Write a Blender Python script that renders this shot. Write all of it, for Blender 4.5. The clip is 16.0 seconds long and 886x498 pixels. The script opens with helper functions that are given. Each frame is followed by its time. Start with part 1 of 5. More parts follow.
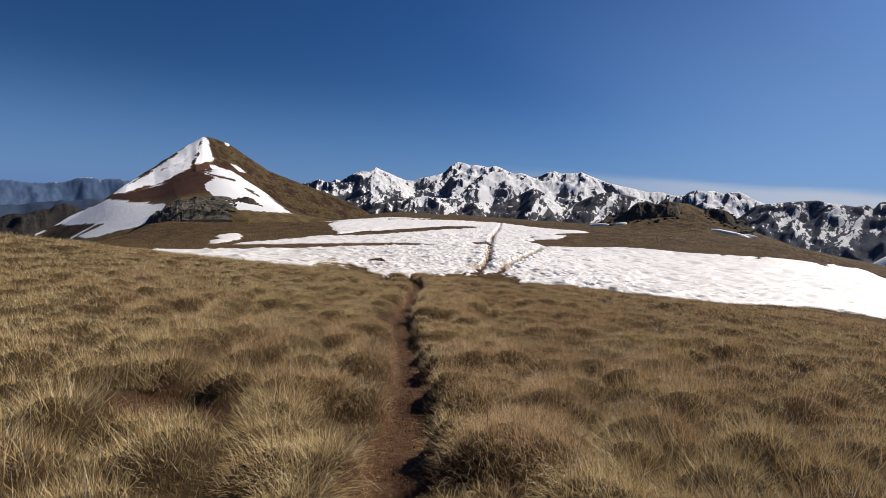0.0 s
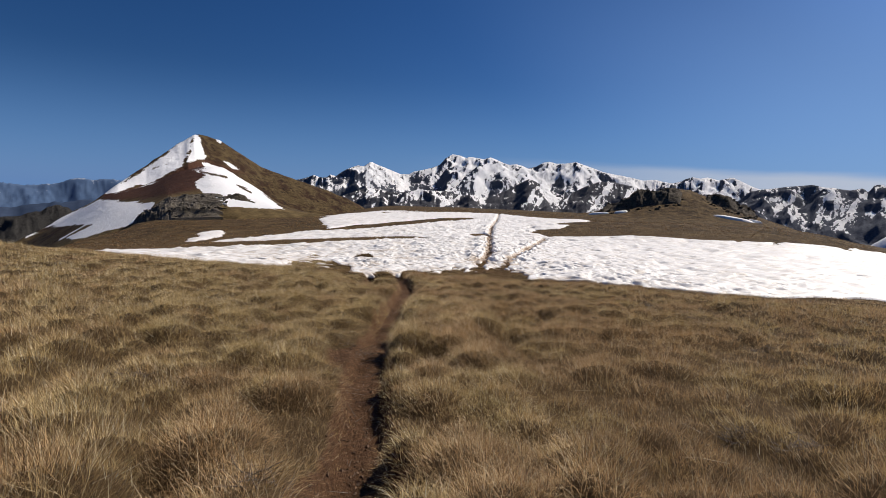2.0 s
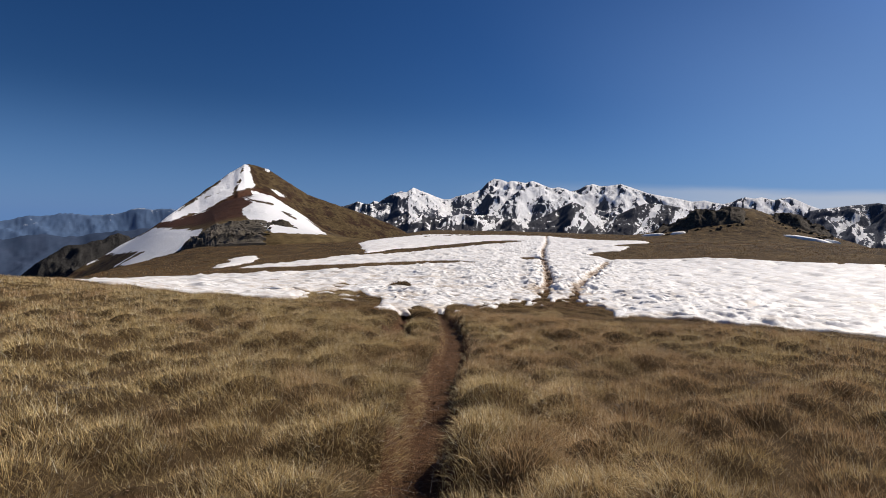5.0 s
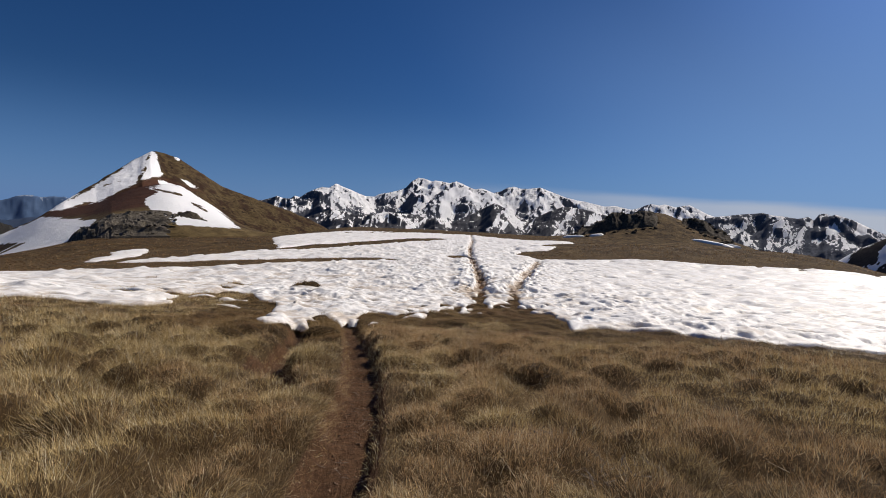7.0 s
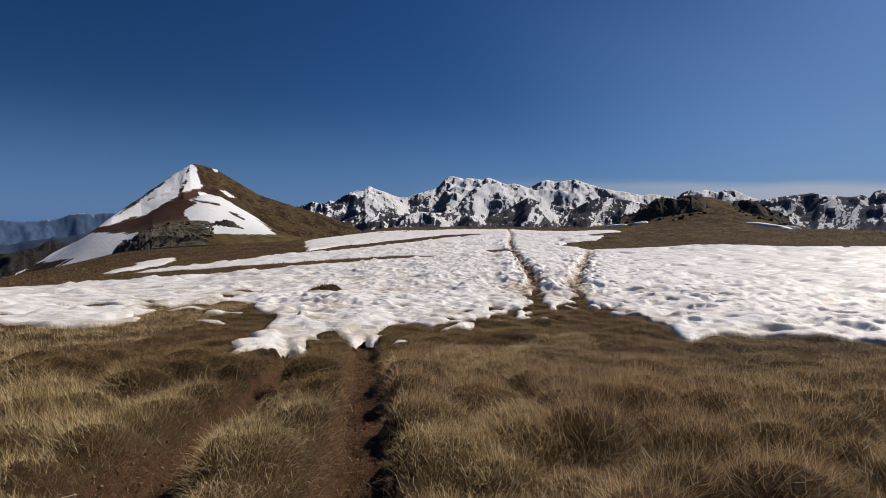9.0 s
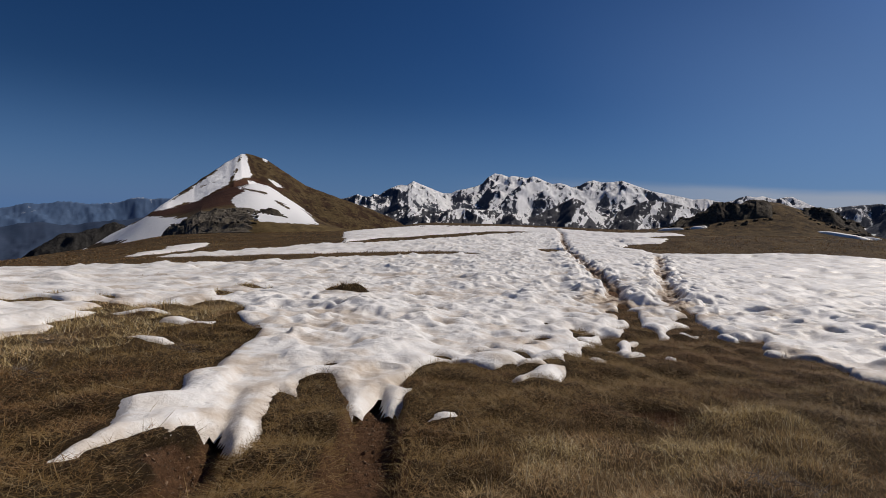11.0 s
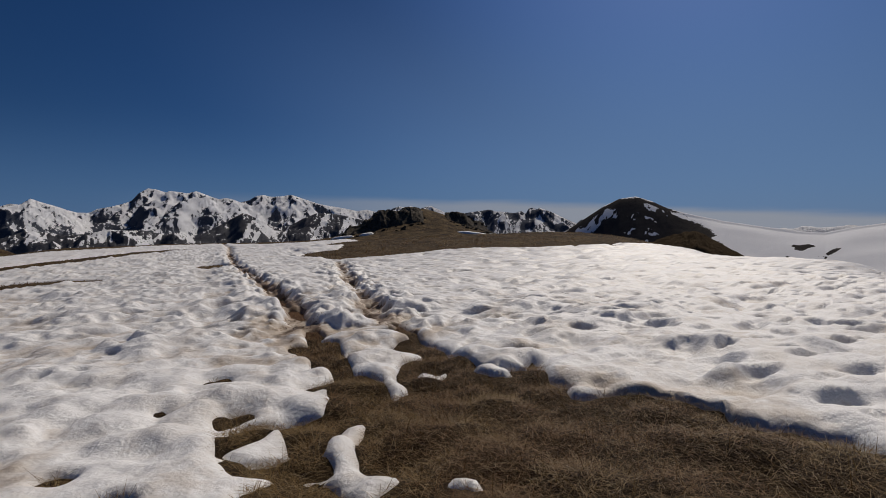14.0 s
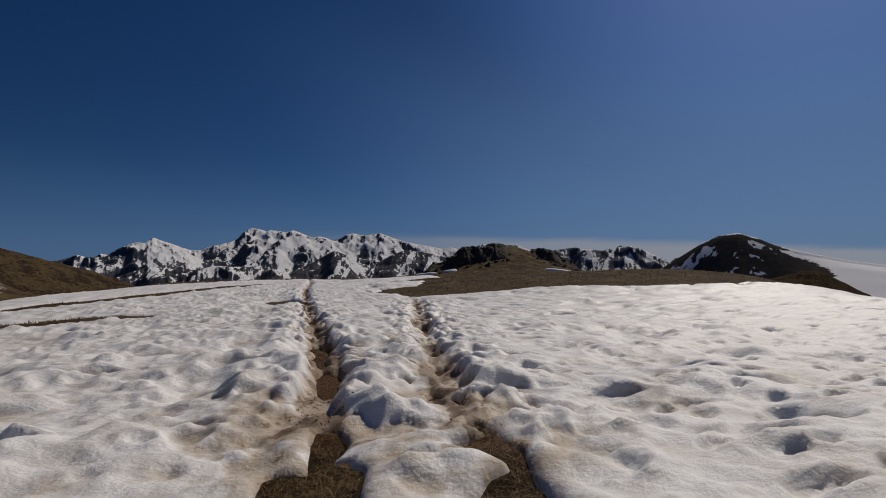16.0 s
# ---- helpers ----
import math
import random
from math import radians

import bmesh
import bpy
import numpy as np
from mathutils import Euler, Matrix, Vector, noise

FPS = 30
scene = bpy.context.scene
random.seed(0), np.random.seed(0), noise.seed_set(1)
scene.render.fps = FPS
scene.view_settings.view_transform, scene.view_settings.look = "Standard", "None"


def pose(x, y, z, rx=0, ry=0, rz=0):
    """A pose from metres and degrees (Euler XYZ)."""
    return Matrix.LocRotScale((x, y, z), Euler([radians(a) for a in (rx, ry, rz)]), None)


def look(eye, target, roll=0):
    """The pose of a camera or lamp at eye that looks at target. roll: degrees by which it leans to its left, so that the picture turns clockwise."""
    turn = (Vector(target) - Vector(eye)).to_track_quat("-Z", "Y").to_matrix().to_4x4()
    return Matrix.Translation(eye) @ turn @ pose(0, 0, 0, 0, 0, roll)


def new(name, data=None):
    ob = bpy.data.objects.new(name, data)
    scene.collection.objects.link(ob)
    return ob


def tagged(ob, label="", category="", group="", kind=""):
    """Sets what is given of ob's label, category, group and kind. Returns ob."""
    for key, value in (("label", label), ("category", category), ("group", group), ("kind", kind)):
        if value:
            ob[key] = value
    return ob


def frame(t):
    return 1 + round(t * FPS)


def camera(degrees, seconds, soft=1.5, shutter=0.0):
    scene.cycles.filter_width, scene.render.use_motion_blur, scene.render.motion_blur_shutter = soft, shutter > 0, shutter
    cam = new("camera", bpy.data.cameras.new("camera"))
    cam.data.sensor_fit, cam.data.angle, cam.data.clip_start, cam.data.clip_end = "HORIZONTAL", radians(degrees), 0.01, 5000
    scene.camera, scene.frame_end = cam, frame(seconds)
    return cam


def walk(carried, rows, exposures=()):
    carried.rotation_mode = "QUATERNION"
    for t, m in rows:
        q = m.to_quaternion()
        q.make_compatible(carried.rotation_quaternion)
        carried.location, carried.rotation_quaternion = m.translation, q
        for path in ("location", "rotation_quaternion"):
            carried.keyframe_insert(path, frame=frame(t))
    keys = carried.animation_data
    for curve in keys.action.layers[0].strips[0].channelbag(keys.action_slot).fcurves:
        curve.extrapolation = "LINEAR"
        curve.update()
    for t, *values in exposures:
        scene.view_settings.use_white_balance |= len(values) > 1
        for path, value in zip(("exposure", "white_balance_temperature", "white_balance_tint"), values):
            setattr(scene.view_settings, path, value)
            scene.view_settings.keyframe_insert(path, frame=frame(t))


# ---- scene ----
cam = camera(81.0, 16.0, soft=0.5)
PATH = [
    (0, (2.651, -0.621, 3.708), (2.536, 1.368, 3.53), 3.8),
    (0.5, (2.599, 0.182, 3.641), (2.45, 2.167, 3.442), 1.8),
    (1, (2.569, 1.034, 3.571), (2.371, 3.015, 3.379), 1.7),
    (1.5, (2.563, 1.916, 3.463), (2.464, 3.904, 3.27), 1.3),
    (2, (2.518, 2.85, 3.387), (2.417, 4.837, 3.183), 2.5),
    (2.5, (2.438, 3.75, 3.274), (2.292, 5.735, 3.084), 4.0),
    (3, (2.307, 4.691, 3.196), (2.051, 6.667, 3.027), 2.5),
    (3.5, (2.184, 5.432, 3.14), (1.822, 7.395, 3.012), 3.0),
    (4, (2.063, 6.174, 3.1), (1.657, 8.129, 2.988), 0.2),
    (4.5, (1.973, 6.86, 3.061), (1.572, 8.817, 2.962), 0.6),
    (5, (1.835, 7.621, 2.961), (1.568, 9.6, 2.845), 1.7),
    (5.2, (1.787, 7.973, 2.914), (1.562, 9.957, 2.794), 2.0),
    (7.3, (1.539, 11.718, 2.56), (1.592, 13.715, 2.452), 2.8),
    (7.5, (1.515, 12.102, 2.513), (1.56, 14.098, 2.402), 2.0),
    (8, (1.434, 12.946, 2.44), (1.396, 14.942, 2.313), 3.8),
    (8.5, (1.349, 13.788, 2.303), (1.298, 15.784, 2.196), 2.0),
    (8.7, (1.393, 14.089, 2.256), (1.312, 16.084, 2.136), 0.9),
    (10.8, (0.825, 17.858, 1.941), (0.569, 19.838, 1.817), 2.5),
    (11, (0.793, 18.199, 1.907), (0.529, 20.177, 1.769), 2.6),
    (11.5, (0.699, 18.942, 1.859), (0.427, 20.921, 1.755), 2.6),
    (12, (0.669, 19.568, 1.78), (0.639, 21.567, 1.712), 1.9),
    (12.5, (0.763, 20.335, 1.717), (0.966, 22.324, 1.668), -0.4),
    (13, (0.99, 21.092, 1.645), (1.508, 23.023, 1.592), -1.1),
    (13.5, (1.357, 22.008, 1.505), (2.158, 23.84, 1.442), -1.9),
    (14, (1.606, 22.764, 1.454), (2.519, 24.542, 1.391), -0.7),
    (14.5, (1.994, 23.647, 1.404), (2.957, 25.399, 1.379), -1.6),
    (15, (2.347, 24.487, 1.381), (3.184, 26.303, 1.425), -1.0),
    (15.5, (2.682, 25.275, 1.327), (3.515, 27.092, 1.386), -1.4),
    (16, (2.956, 26.176, 1.304), (3.573, 28.077, 1.389), -0.3),
]
walk(cam, [(t, look(eye, target, roll)) for t, eye, target, roll in PATH],
     [(0.0, 0.0, 6720, 10.5), (5.0, -0.06, 6720, 10.5), (8.0, -0.27, 6720, 10.5), (11.0, -0.58, 6720, 10.5), (12.5, -0.82, 6720, 10.5), (14.0, -0.99, 6720, 10.5), (16.0, -1.12, 6720, 10.5)])

# ---------------------------------------------------------------- light
SUN_AZ, SUN_EL = 55.0, 42.5          # degrees: clockwise from +y, above the horizon
world = bpy.data.worlds.new("sky")
scene.world = world
world.use_nodes = True
wn, wl = world.node_tree.nodes, world.node_tree.links
sky = wn.new("ShaderNodeTexSky")
sky.sky_type = "NISHITA"
sky.sun_disc = False
sky.sun_elevation, sky.sun_rotation = radians(SUN_EL), radians(SUN_AZ)
sky.altitude, sky.air_density, sky.dust_density, sky.ozone_density = 2600.0, 1.0, 2.2, 7.0
# A little more colour than the bare model gives, haze low down, and the thin cloud bank along the eastern horizon.
deep = wn.new("ShaderNodeHueSaturation")
deep.inputs["Saturation"].default_value = 1.2
deep.inputs["Hue"].default_value = 0.507
wl.new(sky.outputs["Color"], deep.inputs["Color"])
level = wn.new("ShaderNodeVectorMath")
level.operation = "SCALE"
level.inputs["Scale"].default_value = 0.060
wl.new(deep.outputs["Color"], level.inputs[0])
where = wn.new("ShaderNodeTexCoord")
axis = wn.new("ShaderNodeSeparateXYZ")
wl.new(where.outputs["Generated"], axis.inputs[0])


def sky_math(op, a, b=0.0, c=None):
    m = wn.new("ShaderNodeMath")
    m.operation = op
    for socket, value in zip(m.inputs, (a, b, c)):
        if isinstance(value, (int, float)):
            socket.default_value = value
        elif value is not None:
            wl.new(value, socket)
    return m.outputs[0]


def sky_step(v, a, b, low, high):
    m = wn.new("ShaderNodeMapRange")
    m.interpolation_type = "SMOOTHSTEP"
    for k, value in enumerate((a, b, low, high)):
        m.inputs[k + 1].default_value = value
    wl.new(v, m.inputs[0])
    return m.outputs[0]


def sky_mix(fac, a, b):
    m = wn.new("ShaderNodeMix")
    m.data_type = "RGBA"
    wl.new(fac, m.inputs["Factor"])
    wl.new(a, m.inputs["A"])
    m.inputs["B"].default_value = (*b, 1)
    return m.outputs["Result"]


sx, sy, sz = axis.outputs
# the bright air round the sun
to_sun = wn.new("ShaderNodeVectorMath")
to_sun.operation = "DOT_PRODUCT"
wl.new(where.outputs["Generated"], to_sun.inputs[0])
to_sun.inputs[1].default_value = (math.sin(radians(SUN_AZ)) * math.cos(radians(SUN_EL)), math.cos(radians(SUN_AZ)) * math.cos(radians(SUN_EL)), math.sin(radians(SUN_EL)))
aureole = sky_math("ADD", sky_step(to_sun.outputs["Value"], -0.1, 0.85, 0.74, 0.92), sky_step(to_sun.outputs["Value"], 0.8, 1.0, 0.0, 0.8))
wl.new(sky_math("MULTIPLY", aureole, 0.067), level.inputs["Scale"])
hazy = sky_mix(sky_step(sz, 0.22, -0.03, 0.0, 0.75), level.outputs[0], (0.10, 0.24, 0.56))
glare = sky_math("MULTIPLY", sky_step(sz, 0.5, 0.0, 0.0, 0.75), sky_step(to_sun.outputs["Value"], 0.55, 0.95, 0.0, 1.0))
hazy = sky_mix(glare, hazy, (0.25, 0.43, 0.76))
bank = sky_math("SUBTRACT", sky_math("MULTIPLY_ADD", sy, 0.075, sky_math("MULTIPLY", sx, -0.008)), sz)
wisp = wn.new("ShaderNodeTexNoise")
wisp.inputs["Scale"].default_value, wisp.inputs["Detail"].default_value = 6.0, 5.0
stretch = wn.new("ShaderNodeMapping")
stretch.inputs["Scale"].default_value = (1, 1, 9)
wl.new(where.outputs["Generated"], stretch.inputs["Vector"])
wl.new(stretch.outputs["Vector"], wisp.inputs["Vector"])
bank = sky_math("MULTIPLY_ADD", sky_math("SUBTRACT", wisp.outputs["Fac"], 0.5), 0.016, bank)
veil = sky_math("MULTIPLY", sky_step(bank, -0.006, 0.012, 0.0, 0.9), sky_step(sx, -0.15, 0.75, 0.0, 1.0))
veil = sky_math("MULTIPLY", veil, sky_step(sy, 0.0, 0.3, 0.0, 1.0))
bg = wn["Background"]
bg.inputs["Strength"].default_value = 1.0
wl.new(sky_mix(veil, hazy, (0.50, 0.55, 0.65)), bg.inputs["Color"])

sun_data = bpy.data.lights.new("sun", "SUN")
sun_data.energy, sun_data.angle, sun_data.color = 5.0, radians(0.53), (1.0, 0.925, 0.825)
sun = new("sun", sun_data)
_a, _e = radians(SUN_AZ), radians(SUN_EL)
SUN_DIR = Vector((math.sin(_a) * math.cos(_e), math.cos(_a) * math.cos(_e), math.sin(_e)))
sun.matrix_world = look(SUN_DIR * 50, (0, 0, 0))


# ---------------------------------------------------------------- small tools
def soft_plus(v, s):
    return s * np.logaddexp(0, v / s)


def smooth(a, b, v):
    t = np.clip((v - a) / (b - a), 0, 1)
    return t * t * (3 - 2 * t)


def hash2(ix, iy, seed):
    h = (ix.astype(np.int64) * 374761393 + iy.astype(np.int64) * 668265263 + seed * 1442695041) & 0xFFFFFFFF
    h = ((h ^ (h >> 13)) * 1274126177) & 0xFFFFFFFF
    return ((h ^ (h >> 16)) & 0xFFFFFF) / float(0xFFFFFF)


def value_noise(x, y, size, seed):
    """Smooth noise from 0 to 1, with lumps of that size."""
    u, v = np.asarray(x, float) / size, np.asarray(y, float) / size
    iu, iv = np.floor(u), np.floor(v)
    fu, fv = u - iu, v - iv
    fu, fv = fu ** 3 * (fu * (fu * 6 - 15) + 10), fv ** 3 * (fv * (fv * 6 - 15) + 10)
    a, b = hash2(iu, iv, seed), hash2(iu + 1, iv, seed)
    c, d = hash2(iu, iv + 1, seed), hash2(iu + 1, iv + 1, seed)
    return (a + (b - a) * fu) * (1 - fv) + (c + (d - c) * fu) * fv


def fractal(x, y, size, seed, octaves=4, gain=0.5):
    """Centred on 0, about -1 to 1."""
    total, amp, norm = 0.0, 1.0, 0.0
    for k in range(octaves):
        ca, sa = math.cos(0.6 + 1.1 * k), math.sin(0.6 + 1.1 * k)
        total = total + amp * (2 * value_noise(ca * x - sa * y, sa * x + ca * y, size / 2 ** k, seed + 17 * k) - 1)
        norm, amp = norm + amp, amp * gain
    return total / norm


def ridged(x, y, size, seed, octaves=5, gain=0.52):
    """Sharp crests at 1, hollows towards 0."""
    total, amp, norm, weight = 0.0, 1.0, 0.0, 1.0
    for k in range(octaves):
        ca, sa = math.cos(0.3 + 0.9 * k), math.sin(0.3 + 0.9 * k)
        n = 1 - np.abs(2 * value_noise(ca * x - sa * y, sa * x + ca * y, size / 2 ** k, seed + 31 * k) - 1)
        n = n * n * weight
        total, norm = total + amp * n, norm + amp
        weight, amp = np.clip(n * 1.6, 0.15, 1), amp * gain
    return total / norm


def inside_distance(x, y, outline):
    """Metres from the outline of a closed shape, positive inside it."""
    p = np.asarray(outline, float)
    best, inside = np.full(np.shape(x), 1e9), np.zeros(np.shape(x), bool)
    for (ax, ay), (bx, by) in zip(p, np.roll(p, -1, axis=0)):
        dx, dy = bx - ax, by - ay
        t = np.clip(((x - ax) * dx + (y - ay) * dy) / (dx * dx + dy * dy + 1e-9), 0, 1)
        best = np.minimum(best, (x - ax - t * dx) ** 2 + (y - ay - t * dy) ** 2)
        if ay != by:
            inside ^= ((ay > y) != (by > y)) & (x < ax + (y - ay) * dx / dy)
    return np.where(inside, 1, -1) * np.sqrt(best)


def line_distance(x, y, line):
    p = np.asarray(line, float)
    best = np.full(np.shape(x), 1e9)
    for (ax, ay), (bx, by) in zip(p[:-1], p[1:]):
        dx, dy = bx - ax, by - ay
        t = np.clip(((x - ax) * dx + (y - ay) * dy) / (dx * dx + dy * dy), 0, 1)
        best = np.minimum(best, (x - ax - t * dx) ** 2 + (y - ay - t * dy) ** 2)
    return np.sqrt(best)


def mesh_from(name, verts, faces, material, attributes=(), shade=True):
    """A mesh from arrays: verts (n, 3), faces (m, 3 or 4); attributes: name, one number a vertex."""
    verts, faces = np.ascontiguousarray(verts, np.float32), np.ascontiguousarray(faces, np.int32)
    me = bpy.data.meshes.new(name)
    m, k = faces.shape
    me.vertices.add(len(verts))
    me.vertices.foreach_set("co", verts.ravel())
    me.loops.add(m * k)
    me.loops.foreach_set("vertex_index", faces.ravel())
    me.polygons.add(m)
    me.polygons.foreach_set("loop_start", np.arange(0, m * k, k, dtype=np.int32))
    me.polygons.foreach_set("loop_total", np.full(m, k, np.int32))
    me.update(calc_edges=True)
    me.polygons.foreach_set("use_smooth", np.full(m, shade, bool))
    for label, values in attributes:
        me.attributes.new(label, "FLOAT", "POINT").data.foreach_set("value", np.ascontiguousarray(values, np.float32).ravel())
    me.materials.append(material)
    return me


def relief_parts(name, label, category, verts, faces, mat, attributes, snow):
    """A mountain as one thing with two parts: the bare slope and the snow that lies on it."""
    whole = mesh_from(name, verts, faces, mat, attributes)
    normals = np.empty(len(verts) * 3, np.float32)
    whole.vertices.foreach_get("normal", normals)
    bpy.data.meshes.remove(whole)
    normals = normals.reshape(-1, 3)
    thing = tagged(new(name), label, category)
    white = np.asarray(snow).ravel()[faces].mean(1) > 0.5
    for piece, some, text in (("slope", faces[~white], "bare rock and heath"), ("snow_cover", faces[white], "bright old snow")):
        if not len(some):
            continue
        used = np.unique(some)
        index = np.zeros(len(verts), np.int64)
        index[used] = np.arange(len(used))
        me = mesh_from(piece, np.asarray(verts)[used], index[some], mat, [(n, np.asarray(v).ravel()[used]) for n, v in attributes])
        me.normals_split_custom_set_from_vertices(normals[used])
        ob = new(piece, me)
        ob.parent = thing
        tagged(ob, text, kind="stuff" if piece == "snow_cover" else "")
    return thing


def grid_faces(ni, nj):
    i, j = np.meshgrid(np.arange(ni - 1), np.arange(nj - 1), indexing="ij")
    a = (i * nj + j).ravel()
    return np.stack([a, a + nj, a + nj + 1, a + 1], 1)


def spaced(low, high, step, reach_low, reach_high, growth):
    """Even steps from low to high, then growing ones out to the two reaches."""
    mid = list(np.arange(low, high + step / 2, step))
    right, left, s = [], [], step
    while (right or mid)[-1] < reach_high:
        s *= growth
        right.append((right or mid)[-1] + s)
    s = step
    while (left[-1] if left else mid[0]) > reach_low:
        s *= growth
        left.append((left[-1] if left else mid[0]) - s)
    return np.array(left[::-1] + mid + right)


def part(name, bm, material, parent, label=""):
    me = bpy.data.meshes.new(name)
    bm.to_mesh(me)
    bm.free()
    me.materials.append(material)
    ob = new(name, me)
    ob.parent = parent
    return tagged(ob, label)


# ---------------------------------------------------------------- materials
def material(name):
    m = bpy.data.materials.new(name)
    m.use_nodes = True
    nt = m.node_tree
    return m, nt.nodes, nt.links, nt.nodes["Principled BSDF"]


def noise_node(n, l, scale, detail=4.0, rough=0.55, vector=None, distortion=0.0):
    t = n.new("ShaderNodeTexNoise")
    t.inputs["Scale"].default_value, t.inputs["Detail"].default_value = scale, detail
    t.inputs["Roughness"].default_value, t.inputs["Distortion"].default_value = rough, distortion
    if vector:
        l.new(vector, t.inputs["Vector"])
    return t.outputs["Fac"]


def ramp(n, l, fac, stops):
    r = n.new("ShaderNodeValToRGB")
    els = r.color_ramp.elements
    while len(els) < len(stops):
        els.new(0.5)
    for e, (p, c) in zip(els, stops):
        e.position, e.color = p, (*c, 1) if len(c) == 3 else c
    l.new(fac, r.inputs["Fac"])
    return r.outputs["Color"]


def grey(v):
    return (v, v, v)


def mix(n, l, fac, a, b, kind="MIX"):
    m = n.new("ShaderNodeMix")
    m.data_type, m.blend_type = "RGBA", kind
    for socket, value in ((m.inputs["Factor"], fac), (m.inputs["A"], a), (m.inputs["B"], b)):
        if isinstance(value, (int, float)):
            socket.default_value = value
        elif isinstance(value, tuple):
            socket.default_value = (*value, 1)
        else:
            l.new(value, socket)
    return m.outputs["Result"]


def maths(n, l, op, a, b=0.0, clamp=False):
    m = n.new("ShaderNodeMath")
    m.operation, m.use_clamp = op, clamp
    for socket, value in zip(m.inputs, (a, b)):
        if isinstance(value, (int, float)):
            socket.default_value = value
        else:
            l.new(value, socket)
    return m.outputs[0]


def attribute(n, name):
    a = n.new("ShaderNodeAttribute")
    a.attribute_name = name
    return a.outputs["Fac"]


def place(n, l, scale=(1, 1, 1), turn=0.0):
    c = n.new("ShaderNodeTexCoord")
    m = n.new("ShaderNodeMapping")
    m.inputs["Scale"].default_value = scale
    m.inputs["Rotation"].default_value = (0, 0, turn)
    l.new(c.outputs["Object"], m.inputs["Vector"])
    return m.outputs["Vector"]


def bump(n, l, bsdf, height, strength, distance):
    b = n.new("ShaderNodeBump")
    b.inputs["Strength"].default_value, b.inputs["Distance"].default_value = strength, distance
    l.new(height, b.inputs["Height"])
    l.new(b.outputs["Normal"], bsdf.inputs["Normal"])


def ground_material():
    m, n, l, b = material("dry_turf")
    fibre = noise_node(n, l, 1.0, 6, 0.7, place(n, l, (60, 14, 20), 0.5))
    fibre2 = noise_node(n, l, 1.0, 5, 0.7, place(n, l, (13, 50, 20), 0.35))
    clump = noise_node(n, l, 1.3, 5, 0.6, place(n, l))
    wide = noise_node(n, l, 0.11, 4, 0.6, place(n, l))
    straw = ramp(n, l, fibre, [(0.3, (0.033, 0.021, 0.011)), (0.5, (0.1, 0.067, 0.033)), (0.72, (0.26, 0.182, 0.092))])
    straw2 = ramp(n, l, fibre2, [(0.32, (0.03, 0.019, 0.01)), (0.55, (0.092, 0.061, 0.03)), (0.75, (0.24, 0.166, 0.082))])
    turf = mix(n, l, ramp(n, l, clump, [(0.42, grey(0)), (0.58, grey(1))]), straw, straw2)
    turf = mix(n, l, ramp(n, l, wide, [(0.35, grey(0)), (0.7, grey(0.5))]), turf, (0.17, 0.105, 0.045))
    earth = ramp(n, l, noise_node(n, l, 22, 8, 0.8, place(n, l)), [(0.3, (0.035, 0.018, 0.009)), (0.52, (0.14, 0.074, 0.038)), (0.75, (0.27, 0.16, 0.09))])
    grit = noise_node(n, l, 120, 3, 0.7, place(n, l))
    bare = maths(n, l, "ADD", attribute(n, "soil"), maths(n, l, "MULTIPLY", maths(n, l, "SUBTRACT", grit, 0.5), 0.6))
    hummock = noise_node(n, l, 0.8, 7, 0.75, place(n, l, (0.7, 0.5, 1)))
    heath = ramp(n, l, hummock, [(0.36, (0.022, 0.013, 0.006)), (0.47, (0.066, 0.041, 0.017)), (0.56, (0.112, 0.073, 0.031)), (0.7, (0.20, 0.138, 0.061))])
    far = mix(n, l, attribute(n, "heath"), turf, heath)
    soaked = ramp(n, l, fibre, [(0.3, (0.016, 0.009, 0.004)), (0.5, (0.042, 0.026, 0.011)), (0.72, (0.105, 0.069, 0.031))])
    far = mix(n, l, attribute(n, "wet"), far, soaked)
    l.new(mix(n, l, ramp(n, l, bare, [(0.35, grey(0)), (0.62, grey(1))]), far, earth), b.inputs["Base Color"])
    b.inputs["Roughness"].default_value = 0.95
    b.inputs["Specular IOR Level"].default_value = 0.15
    high = maths(n, l, "ADD", fibre, maths(n, l, "MULTIPLY", grit, 0.6))
    high = maths(n, l, "ADD", high, maths(n, l, "MULTIPLY", maths(n, l, "MULTIPLY", hummock, 14.0), attribute(n, "heath")))
    bump(n, l, b, high, 1.0, 0.045)
    return m


